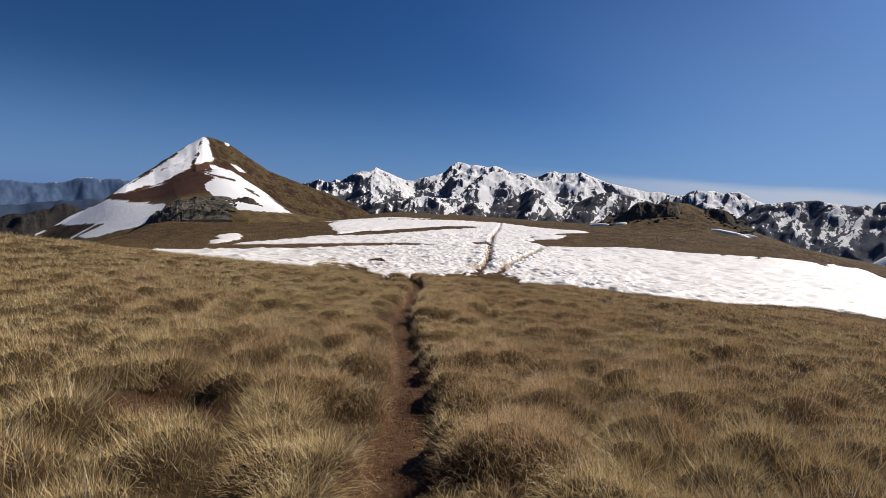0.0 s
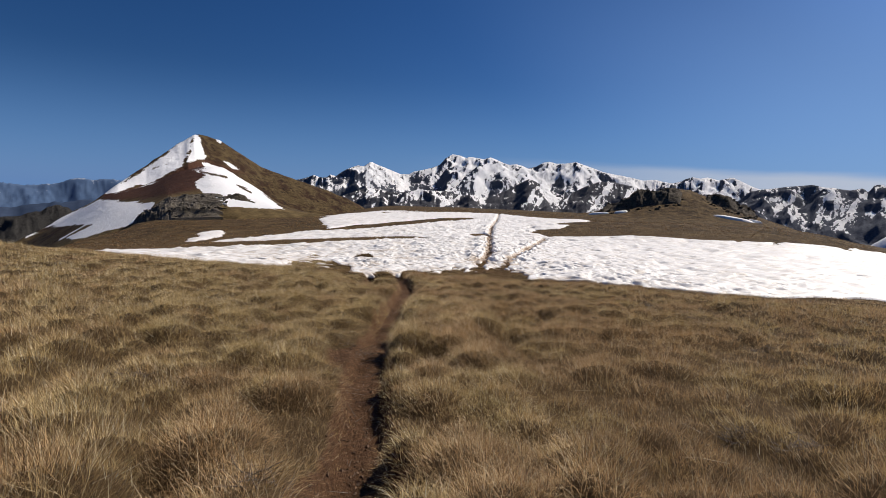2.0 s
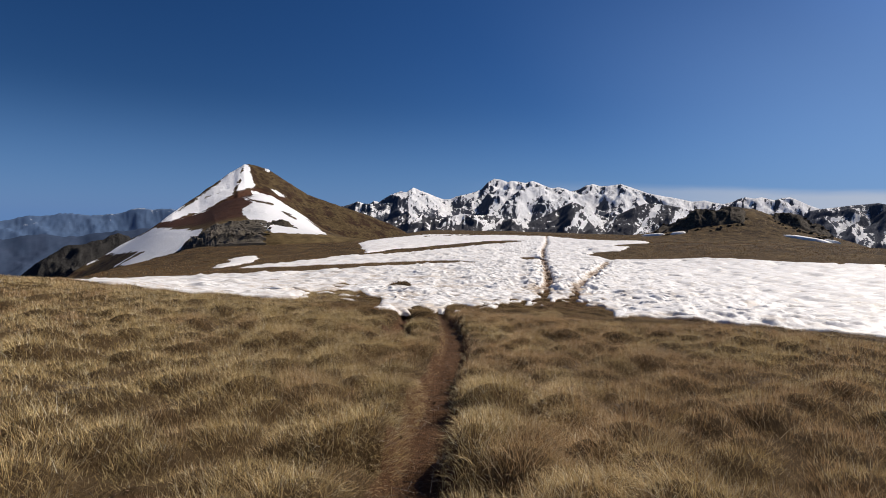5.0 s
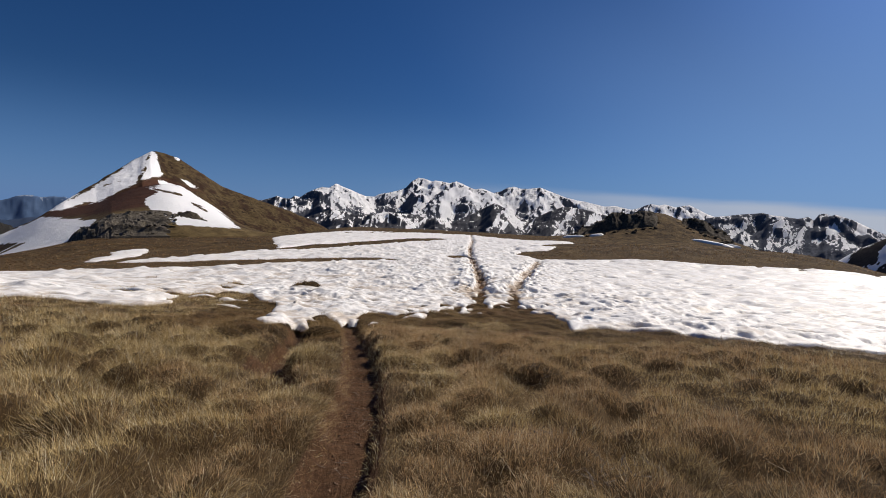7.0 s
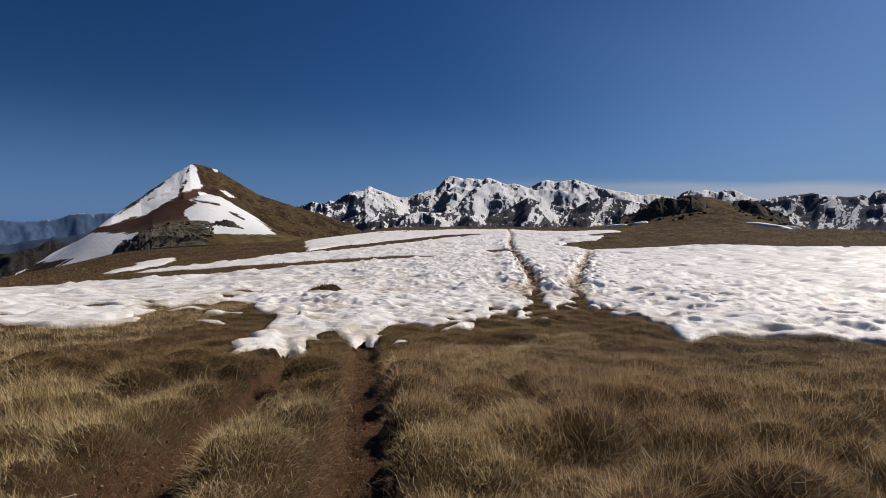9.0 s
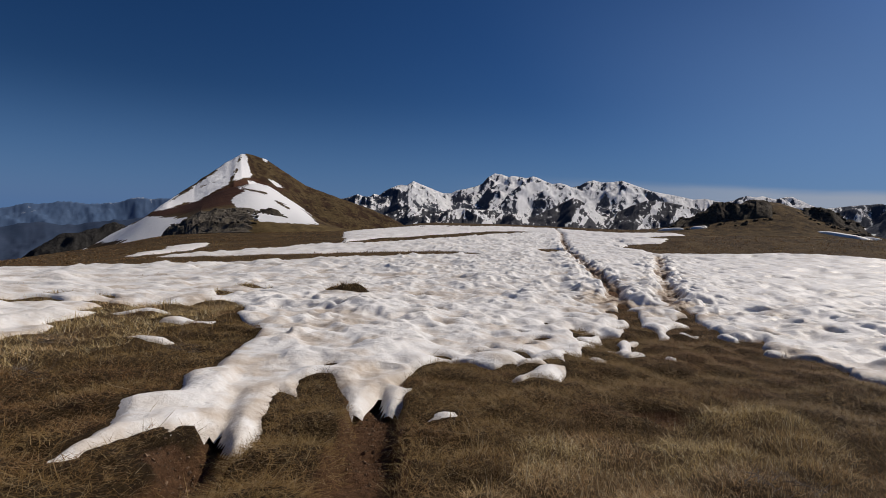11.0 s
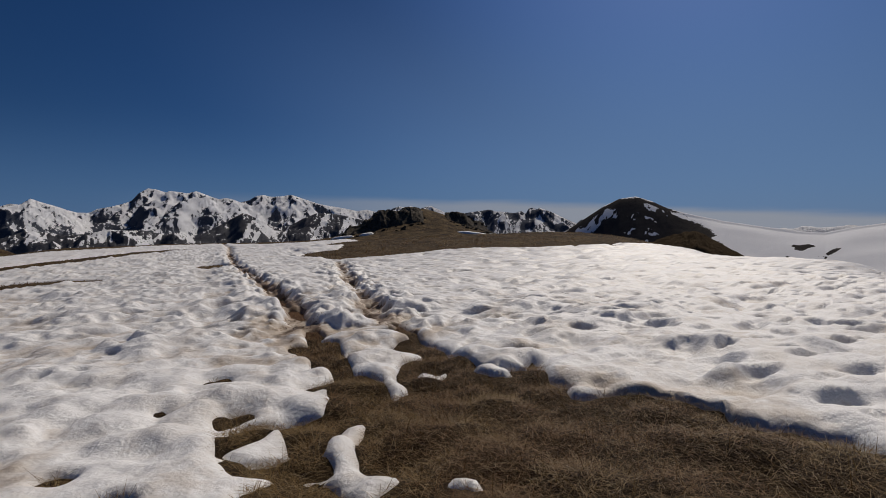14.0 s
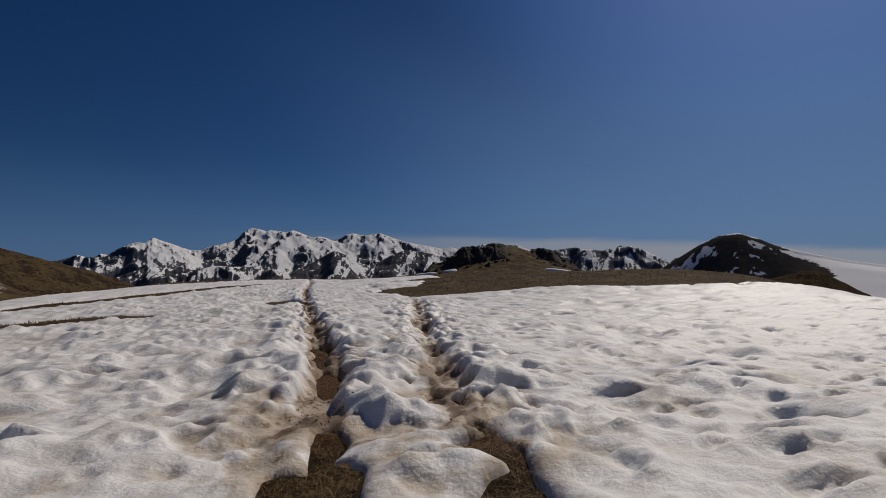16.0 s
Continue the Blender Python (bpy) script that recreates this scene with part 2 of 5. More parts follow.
def blade_material(name="dry_grass", wet=1.0):
    m, n, l, b = material(name)
    g = n.new("ShaderNodeNewGeometry")

    def tint(*c):
        return tuple(v * w for v, w in zip(c, (wet, wet ** 1.18, wet ** 1.4)))

    one = g.outputs["Random Per Island"]
    straw = ramp(n, l, one, [(0.0, tint(0.17, 0.112, 0.053)), (0.3, tint(0.46, 0.322, 0.136)), (0.65, tint(0.71, 0.53, 0.25)), (0.9, tint(0.86, 0.72, 0.42)), (1.0, tint(0.92, 0.87, 0.68))])
    brown = ramp(n, l, one, [(0.0, tint(0.15, 0.088, 0.043)), (0.35, tint(0.45, 0.282, 0.132)), (0.75, tint(0.69, 0.478, 0.25)), (1.0, tint(0.85, 0.735, 0.49))])
    green = ramp(n, l, one, [(0.0, tint(0.15, 0.12, 0.045)), (1.0, tint(0.40, 0.34, 0.14))])
    tone = mix(n, l, ramp(n, l, attribute(n, "tone"), [(0.25, grey(0)), (0.75, grey(1))]), straw, brown)
    tone = mix(n, l, ramp(n, l, noise_node(n, l, 1.4, 3, 0.6, place(n, l, (1, 1, 1), 1.0)), [(0.58, grey(0)), (0.7, grey(0.3))]), tone, green)
    l.new(tone, b.inputs["Base Color"])
    b.inputs["Roughness"].default_value = 0.6
    b.inputs["Specular IOR Level"].default_value = 0.16
    # thin dry blades let light through
    thin, both = n.new("ShaderNodeBsdfTranslucent"), n.new("ShaderNodeMixShader")
    l.new(tone, thin.inputs["Color"])
    both.inputs["Fac"].default_value = 0.26
    l.new(b.outputs["BSDF"], both.inputs[1])
    l.new(thin.outputs["BSDF"], both.inputs[2])
    l.new(both.outputs["Shader"], n["Material Output"].inputs["Surface"])
    return m


def snow_material():
    m, n, l, b = material("spring_snow")
    v = place(n, l)
    grain = noise_node(n, l, 260, 3, 0.75, v)
    crust = noise_node(n, l, 26, 5, 0.65, v)
    lump = noise_node(n, l, 7, 5, 0.6, v)
    stain = noise_node(n, l, 1.4, 6, 0.68, v)
    dirt = maths(n, l, "ADD", attribute(n, "dirt"), maths(n, l, "MULTIPLY", maths(n, l, "SUBTRACT", lump, 0.5), 1.0))
    white = mix(n, l, ramp(n, l, crust, [(0.35, grey(0)), (0.65, grey(1))]), (0.87, 0.855, 0.83), (0.94, 0.925, 0.905))
    white = mix(n, l, ramp(n, l, stain, [(0.47, grey(0)), (0.68, grey(0.45))]), white, (0.58, 0.485, 0.375))
    soiled = mix(n, l, ramp(n, l, dirt, [(0.22, grey(0)), (0.6, grey(0.44)), (1.05, grey(0.9))]), white, (0.42, 0.30, 0.18))
    l.new(mix(n, l, ramp(n, l, dirt, [(0.95, grey(0)), (1.0, grey(0.75))]), soiled, (0.17, 0.11, 0.063)), b.inputs["Base Color"])
    b.inputs["Roughness"].default_value = 0.5
    b.inputs["Specular IOR Level"].default_value = 0.3
    bump(n, l, b, maths(n, l, "ADD", maths(n, l, "MULTIPLY", grain, 0.08), maths(n, l, "ADD", maths(n, l, "MULTIPLY", crust, 0.4), lump)), 0.55, 0.045)
    return m


def rock_material(name="limestone", tone=1.0, warm=1.0):
    m, n, l, b = material(name)
    big = noise_node(n, l, 0.35, 6, 0.7, place(n, l))
    fine = noise_node(n, l, 2.2, 6, 0.75, place(n, l))
    col = ramp(n, l, fine, [(0.3, (0.04 * tone, 0.036 * tone / warm, 0.032 * tone / warm ** 2)), (0.5, (0.16 * tone, 0.148 * tone / warm, 0.13 * tone / warm ** 2)), (0.7, (0.34 * tone, 0.32 * tone / warm, 0.285 * tone / warm ** 2))])
    l.new(mix(n, l, ramp(n, l, big, [(0.45, grey(0)), (0.7, grey(0.6))]), col, (0.09, 0.075, 0.045)), b.inputs["Base Color"])
    b.inputs["Roughness"].default_value = 0.9
    b.inputs["Specular IOR Level"].default_value = 0.1
    bump(n, l, b, fine, 0.8, 0.3)
    return m


def mountain_material(name, rock, rock2, heath, scale, snow_bias=0.0, relief=0.7, fray=1.0):
    """Rock and heath with snow where the slope holds it; 'snow' and 'heath' are laid on by the mesh."""
    m, n, l, b = material(name)
    v = place(n, l)
    gullies = place(n, l, (1, 1, 0.3))
    fine = noise_node(n, l, 14 * scale, 7, 0.75, v)
    streak = noise_node(n, l, 9 * scale, 6, 0.7, gullies, 0.6)
    mid = noise_node(n, l, 3.2 * scale, 6, 0.7, v)
    stone = mix(n, l, ramp(n, l, fine, [(0.3, grey(0)), (0.68, grey(1))]), rock, rock2)
    soil = ramp(n, l, mid, [(0.34, tuple(0.45 * c for c in heath)), (0.5, heath), (0.68, tuple(1.6 * c for c in heath))])
    base = mix(n, l, maths(n, l, "ADD", attribute(n, "heath"), maths(n, l, "MULTIPLY", maths(n, l, "SUBTRACT", fine, 0.5), 0.7), True), stone, soil)
    rough = maths(n, l, "ADD", maths(n, l, "MULTIPLY", maths(n, l, "SUBTRACT", fine, 0.5), 0.8 * fray), maths(n, l, "MULTIPLY", maths(n, l, "SUBTRACT", mid, 0.5), 0.8 * fray))
    rough = maths(n, l, "ADD", rough, maths(n, l, "MULTIPLY", maths(n, l, "SUBTRACT", streak, 0.5), 1.1 * fray))
    cover = maths(n, l, "ADD", maths(n, l, "ADD", attribute(n, "snow"), snow_bias), rough)
    l.new(mix(n, l, ramp(n, l, cover, [(0.47, grey(0)), (0.53, grey(1))]), base, (0.9, 0.905, 0.92)), b.inputs["Base Color"])
    b.inputs["Roughness"].default_value = 0.85
    b.inputs["Specular IOR Level"].default_value = 0.0
    bump(n, l, b, maths(n, l, "ADD", maths(n, l, "ADD", fine, mid), streak), relief, 1.0 / scale * 0.25)
    return m


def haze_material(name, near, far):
    """Wooded hills many kilometres off; the air's blue is painted into their base colour."""
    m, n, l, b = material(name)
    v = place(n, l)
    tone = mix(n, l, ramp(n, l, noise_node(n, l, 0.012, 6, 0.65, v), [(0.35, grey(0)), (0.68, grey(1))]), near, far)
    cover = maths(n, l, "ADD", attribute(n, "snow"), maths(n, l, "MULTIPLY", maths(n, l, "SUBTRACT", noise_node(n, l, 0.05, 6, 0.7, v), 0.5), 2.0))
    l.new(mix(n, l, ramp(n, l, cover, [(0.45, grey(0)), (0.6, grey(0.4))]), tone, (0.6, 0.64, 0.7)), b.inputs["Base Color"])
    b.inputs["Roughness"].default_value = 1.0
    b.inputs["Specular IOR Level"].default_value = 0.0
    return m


MAT_WET = blade_material("pressed_grass", 0.46)
MAT_FAR = blade_material("far_grass", 0.42)
MAT_GROUND, MAT_BLADE, MAT_SNOW = ground_material(), blade_material(), snow_material()

# ---------------------------------------------------------------- the lie of the land
PATH_LINE = [(2.55, -3.0), (2.38, 1.0), (2.27, 3.2), (2.15, 4.3), (1.93, 5.8), (1.68, 7.1), (1.42, 8.9), (1.31, 10.6), (1.15, 12.6), (1.03, 14.6), (0.9, 16.4), (0.7, 17.8), (0.4, 19.3), (0.05, 20.9), (-0.2, 22.1), (-0.42, 23.2)]
GULLY_LINE = [(0.05, 16.4), (-0.2, 17.0), (-0.36, 17.6), (-0.45, 18.4), (-0.6, 19.3), (-0.8, 20.4), (-0.98, 21.25), (-1.2, 21.75), (-1.42, 22.4), (-1.6, 23.2)]
TRACK_LINE = [(3.3, 30.5), (3.4, 31.4), (3.55, 33.0), (3.73, 35.5), (3.9, 39.0), (4.07, 44.0), (4.5, 54.0), (4.9, 62.0), (6.1, 76.0), (8.5, 115.0)]
TRACK_TWO = [(4.5, 29.9), (4.6, 30.4), (4.75, 31.4), (4.95, 32.4), (5.3, 34.0), (5.75, 35.7), (6.5, 38.8), (7.5, 42.8), (8.6, 47.3), (9.2, 49.5)]

# Snow: the near edge from west to east, the east end, the far side.
EDGE_WEST = [(-24, 33), (-20, 29.5), (-15, 25.2), (-12, 23.6), (-9.6, 22.8), (-6.8, 22.8), (-5.5, 22.55), (-4.8, 22.7), (-4.62, 23.5), (-5.15, 25.0), (-5.7, 25.0), (-6.1, 26.2), (-5.4, 26.6), (-4.75, 28.0), (-4.0, 27.2), (-3.5, 25.8),
             (-2.6, 25.0), (-2.32, 23.72), (-2.09, 22.93), (-1.92, 22.65), (-2.09, 22.45), (-1.9, 22.15), (-1.77, 21.91), (-1.98, 21.57), (-1.79, 21.26), (-1.64, 21.06), (-1.54, 20.58), (-1.43, 20.38), (-1.37, 20.46), (-1.45, 20.86), (-1.35, 21.17), (-1.23, 21.06), (-1.29, 21.21), (-1.16, 21.49), (-1.35, 21.97), (-1.42, 22.2),
             (-1.25, 21.78), (-1.05, 21.42), (-0.82, 21.11), (-0.88, 21.39), (-1.08, 22.1), (-1.16, 22.42), (-0.89, 22.21), (-1.04, 22.51), (-1.11, 22.75), (-0.98, 22.92)]
EDGE_MID = [(-0.85, 22.9), (-0.7, 22.64), (-0.5, 22.3), (-0.45, 22.13), (-0.36, 22.16), (-0.36, 22.45), (-0.33, 22.75), (-0.22, 22.55), (-0.13, 22.27), (-0.08, 22.38), (-0.09, 22.62), (0.09, 22.85), (0.12, 23.12), (0.3, 23.42), (0.57, 23.36), (0.58, 23.68), (0.79, 23.95), (0.92, 24.04),
            (0.82, 23.5), (0.86, 23.33), (0.98, 23.28), (1.05, 23.45), (1.36, 23.45), (1.46, 23.85), (1.5, 24.68), (1.58, 24.82), (1.76, 24.88), (1.77, 25.2), (1.86, 25.5), (2.19, 25.71), (2.23, 26.5), (1.79, 26.1), (1.82, 26.5), (2.0, 26.8),
            (2.58, 26.7), (2.72, 27.05), (2.8, 27.45), (2.62, 27.68), (2.98, 27.85), (3.02, 28.15), (2.83, 28.2), (2.91, 28.6), (2.89, 29.2), (2.9, 29.55), (2.98, 29.8), (3.17, 29.92), (3.22, 30.35), (3.3, 30.6)]
# the tongue between the two tracks, and the lobed shore beyond it
EDGE_TONGUE = [(3.42, 30.6), (3.38, 29.95), (3.55, 29.65), (3.42, 29.1), (3.38, 28.85), (3.46, 28.9), (3.56, 28.62), (3.82, 28.6), (3.95, 28.95), (4.25, 29.25), (4.45, 29.35), (4.2, 29.75), (4.22, 29.9), (4.5, 29.95), (4.4, 30.2), (4.55, 30.3),
               (4.68, 30.1), (4.68, 29.6), (4.55, 29.2), (4.5, 28.6), (4.42, 28.1), (4.4, 27.4), (4.46, 27.1), (4.65, 26.9), (4.78, 27.15), (4.98, 27.25), (4.85, 26.9), (4.6, 26.5), (4.6, 26.15), (4.45, 26.1), (4.28, 25.75), (4.22, 25.55),
               (4.08, 25.3), (4.26, 25.42), (4.4, 25.6), (4.56, 25.58), (4.52, 25.15), (4.76, 24.92), (4.5, 24.75), (4.28, 24.64), (4.14, 24.46), (4.26, 24.36), (4.4, 24.43), (4.77, 24.7), (4.98, 24.62)]
# two pieces left over in the bay
REMNANTS = [[(3.3, 28.5), (3.45, 28.58), (3.85, 28.52), (4.15, 28.3), (3.74, 28.0), (3.52, 27.55), (3.46, 27.05), (3.25, 26.95), (3.32, 27.45), (3.17, 27.8), (3.27, 28.2)],
            [(2.36, 25.84), (2.63, 26.33), (2.79, 26.32), (2.6, 25.98), (2.5, 25.6), (2.64, 25.28), (2.36, 25.14), (2.3, 25.55), (2.12, 25.62), (2.14, 25.72)]]
EDGE_EAST = [(5.1, 24.37), (4.99, 24.14), (4.85, 23.3), (4.8, 22.75), (5.05, 23.1), (5.6, 23.5), (6.4, 23.6), (7.3, 23.35), (8.3, 23.05), (9.4, 22.95), (10.6, 23.0), (12.0, 22.9), (14.2, 23.3), (18.4, 25.6), (23.5, 27.0), (28.4, 30.4), (32.0, 33.0), (38.0, 38.0), (44.0, 44.0), (48.0, 52.0),
             (44.5, 56.5), (37.0, 52.0), (33.0, 51.5), (26.7, 51.5), (22.8, 52.9), (18.5, 55.3), (13.7, 54.4), (12.3, 53.9), (10.3, 53.6), (8.9, 58.5), (9.6, 61.2), (12.7, 62.3), (14.4, 66.5), (12.9, 68.5), (14.0, 71.3), (18.5, 75.0), (23.0, 92.0), (15.0, 103.0), (9.4, 117.0)]
EDGE_FAR = [(-8.3, 121), (-20.6, 122), (-26.7, 108), (-23.5, 90.5), (-18.1, 74.8), (-14.3, 63.4), (-17.4, 52.0), (-19.4, 44.3), (-14.0, 46.2), (-9.5, 48.5), (-5.0, 49.5), (-1.0, 47.8), (-1.0, 46.2), (-5.2, 45.0), (-8.6, 43.0), (-11.5, 40.9),
            (-15.6, 39.3), (-20.0, 39.2), (-25, 39)]
SNOWFIELD = EDGE_WEST + EDGE_MID + EDGE_TONGUE + EDGE_EAST + EDGE_FAR


# the long profile of the pasture: down to the snow, then a shallow hollow
LIE_Y = np.arange(-60, 200, 0.5)
LIE_Z = np.convolve(np.interp(LIE_Y, [-60, -0.6, 5.5, 8.5, 11.2, 16.2, 18.5, 20.6, 22.0, 24.7, 27.0, 30.0, 42.0, 55.0, 80.0, 110.0], [7.0, 2.44, 1.84, 1.57, 1.33, 0.93, 0.71, 0.48, 0.32, 0.14, 0.01, -0.09, -0.24, -0.33, -0.2, -0.08]), np.full(7, 1 / 7), "same")


def land(x, y):
    """Height of the pasture, without tussocks."""
    z = np.interp(y, LIE_Y[8:-8], LIE_Z[8:-8])
    z = z - smooth(23, 36, y) * 0.058 * np.minimum(soft_plus(-x - 1, 1.5), 70)
    west = soft_plus(-0.866 * (x + 14) - 0.5 * (y - 25) - 6.5, 1.2)
    z = z + 0.5 * np.exp(-((x + 17) / 8) ** 2 - ((y - 18) / 7) ** 2)
    z = z - 0.26 * west - 0.02 * np.minimum(west, 60) ** 2
    east = 0.894 * (x - 33) - 0.447 * (y - 40)
    z = z - 0.19 * np.minimum(soft_plus(east + 4.5, 1.5), 12) - 0.15 * soft_plus(east - 1, 1)
    z = z + 1.55 * np.exp(-((x - 41) / 20) ** 2 - ((y - 61) / 14) ** 2)
    z = z - 0.03 * np.minimum(soft_plus(x - 6, 1.0), 9) * smooth(-5, 20, y) * smooth(60, 35, y)
    z = z + 0.16 * np.exp(-((y - 48.6 - 0.43 * x) / 1.6) ** 2) * smooth(0, -4, x) * smooth(-30, -20, x)
    z = z + 1.15 * np.exp(-((x - 35) / 5) ** 2 - ((y - 37.5) / 5) ** 2)
    z = z + 0.9 * np.exp(-((x - 24) / 16) ** 2 - ((y - 75) / 16) ** 2)
    z = z - 0.0009 * np.minimum(soft_plus(y - 95, 10), 300) ** 1.5 * smooth(-60, 10, x)
    knoll = np.hypot(((x - 59.4) * 0.923 - (y - 150) * 0.386) / 15.5, ((x - 59.4) * 0.386 + (y - 150) * 0.923) / 19)
    z = z + 8.7 * np.exp(-knoll ** 1.9)
    # the ground falls away towards the foot of the peak
    side, off = np.degrees(np.arctan2(1.5 - x, y - 12)), np.hypot(x - 1.5, y - 12)
    z = z - 0.018 * np.minimum(soft_plus(off - 25, 5), 120) * smooth(33, 39, side) * smooth(75, 60, side) - 0.045 * np.minimum(soft_plus(off - 95, 8), 200) * smooth(8, 20, side) * smooth(75, 60, side)
    far = np.hypot(x, y - 20)
    z = z - 150 * smooth(230, 1500, far) - 0.10 * soft_plus(x - 62, 6) * smooth(120, 40, y)
    return np.maximum(z, -420.0)


# Tussocks: a jittered grid of mounds over the pasture near the path.
rng = np.random.default_rng(7)
_gx, _gy = np.meshgrid(np.arange(-16, 20, 0.43), np.arange(-2.5, 34, 0.43), indexing="ij")
TUS = np.stack([_gx.ravel(), _gy.ravel()], 1) + rng.uniform(-0.2, 0.2, (_gx.size, 2))
TUS_R = rng.uniform(0.15, 0.38, len(TUS))
TUS_H = TUS_R * rng.uniform(0.28, 0.62, len(TUS)) * (0.45 + 0.9 * value_noise(TUS[:, 0], TUS[:, 1], 2.3, 5))
TUS_H = 1.3 * np.minimum(TUS_H, 0.11 + 0.3 * TUS_H)
_clear = np.minimum(line_distance(TUS[:, 0], TUS[:, 1], PATH_LINE), line_distance(TUS[:, 0], TUS[:, 1], GULLY_LINE))
_keep = (_clear > 0.16 + 0.45 * TUS_R) & (TUS[:, 1] < 31)
TUS_H = TUS_H * (1 - 0.62 * smooth(19.2, 21.2, TUS[:, 1]))
TUS, TUS_R, TUS_H = TUS[_keep], TUS_R[_keep], TUS_H[_keep]

_fine = spaced(-0.9, 2.8, 0.052, -5.5, 8.5, 1.024)
GX = np.concatenate([spaced(_fine[0], _fine[0], 0.09, -4900, _fine[0], 1.075)[:-1], _fine, spaced(_fine[-1], _fine[-1], 0.09, _fine[-1], 4900, 1.075)[1:]])
GY = spaced(1.6, 29, 0.078, -4900, 4900, 1.075)
XX, YY = np.meshgrid(GX, GY, indexing="ij")
ZL = land(XX, YY)
mound, clump_tone = np.zeros_like(ZL), np.zeros_like(ZL)
for (tx, ty), r, h in zip(TUS, TUS_R, TUS_H):
    i0, i1 = np.searchsorted(GX, (tx - r, tx + r))
    j0, j1 = np.searchsorted(GY, (ty - r, ty + r))
    d2 = ((GX[i0:i1, None] - tx) ** 2 + (GY[None, j0:j1] - ty) ** 2) / (r * r)
    dome, own = h * np.clip(1 - d2, 0, 1) ** 0.75, rng.normal(0, 0.28)
    clump_tone[i0:i1, j0:j1] = np.where(dome > mound[i0:i1, j0:j1], own, clump_tone[i0:i1, j0:j1])
    mound[i0:i1, j0:j1] = np.maximum(mound[i0:i1, j0:j1], dome)
near_path = line_distance(XX, YY, PATH_LINE) + 0.05 * fractal(XX, YY, 0.42, 3, 3)
near_gully = line_distance(XX, YY, GULLY_LINE) + 0.08 * fractal(XX, YY, 0.4, 8, 3)
trench = smooth(0.235, 0.155, near_path)
gully = smooth(0.24, 0.08, near_gully)
# Trampled bare spots: centre and half sizes.
BARE = [(0.55, 2.75, 0.8, 0.5), (0.77, 3.74, 0.35, 0.22), (0.41, 4.87, 0.16, 0.4), (-1.4, 4.45, 0.25, 0.12), (0.0, 9.97, 0.45, 0.22), (1.2, 8.5, 0.3, 0.75), (1.85, 5.3, 0.2, 0.6), (-0.5, 17.3, 0.15, 0.5), (-0.75, 19.6, 0.14, 0.4), (-1.1, 20.9, 0.2, 0.3), (2.0, 22.6, 0.4, 0.25)]
bare_spots = np.zeros_like(XX)
for bx, by, bu, bv in BARE:
    bare_spots = np.maximum(bare_spots, smooth(1.0, 0.45, np.hypot((XX - bx) / bu, (YY - by) / bv) + 0.45 * fractal(XX, YY, 0.4, 41, 3)))
close = smooth(70, 30, np.hypot(XX, YY - 14))
ZZ = ZL + mound * (1 - trench) * (1 - 0.7 * bare_spots) + close * ((0.05 + 0.03 * smooth(20, 22, YY) * (1 - 1.8 * smooth(0.8, 0.0, XX) * smooth(24, 23, YY))) * fractal(XX, YY, 0.9, 11, 4) + 0.014 * fractal(XX, YY, 0.2, 12, 2))
ZZ = ZZ - 0.14 * trench - 0.2 * gully - 0.035 * bare_spots + (trench + 0.7 * bare_spots) * (0.03 * fractal(XX, YY, 0.25, 14, 3) + 0.028 * fractal(XX, YY, 0.1, 19, 2))
rubble = smooth(0.4, 0.15, np.minimum(line_distance(XX, YY, TRACK_LINE), line_distance(XX, YY, TRACK_TWO)))
ZZ = ZZ + 0.33 * np.exp(-((XX + 3.05) / 0.5) ** 2 - ((YY - 29.95) / 0.34) ** 2) * (1 + 0.35 * fractal(XX, YY, 0.3, 20, 2))
ZZ = ZZ + rubble * (0.07 * fractal(XX, YY, 0.22, 18, 3) + 0.02)
ZZ = ZZ + smooth(30, 60, np.hypot(XX, YY - 14)) * smooth(600, 200, np.hypot(XX, YY)) * (0.09 * fractal(XX, YY, 1.6, 61, 3) + 0.08 * fractal(XX, YY, 12, 62, 3))
trodden = smooth(0.34, 0.1, np.minimum(line_distance(XX, YY, TRACK_LINE), line_distance(XX, YY, TRACK_TWO)) + 0.1 * fractal(XX, YY, 0.4, 15, 3))
pressed = 0.42 * smooth(20.8, 22.8, YY) * smooth(33, 29, YY) * smooth(12, 7, XX) * value_noise(XX, YY, 0.6, 16)
soil = np.clip(np.maximum.reduce([smooth(0.29, 0.19, near_path), gully, 0.85 * bare_spots, trodden, pressed]), 0, 1)
heath_cover = smooth(34, 70, np.hypot(XX, YY - 8))
# turf pressed flat and soaked in a band along the melting edge
_near = (XX > -8) & (XX < 24) & (YY > 17) & (YY < 36)
soaked = np.zeros_like(XX)
soaked[_near] = smooth(2.4, 0.9, -inside_distance(XX[_near], YY[_near], SNOWFIELD) + 0.9 * fractal(XX[_near], YY[_near], 1.2, 17, 3))
soaked = soaked * smooth(-4.6, -2.6, XX) * smooth(22, 14, XX) * smooth(35.5, 33, YY)
ground = new("ground", mesh_from("ground", np.stack([XX, YY, ZZ], -1).reshape(-1, 3), grid_faces(len(GX), len(GY)), MAT_GROUND, [("soil", soil), ("heath", heath_cover), ("wet", soaked)]))
tagged(ground, "high mountain pasture of dry winter turf with bare earth", "ground", kind="structure")
_lift = ZZ - ZL
FALL_X, FALL_Y = -np.gradient(_lift, GX, axis=0), -np.gradient(_lift, GY, axis=1)


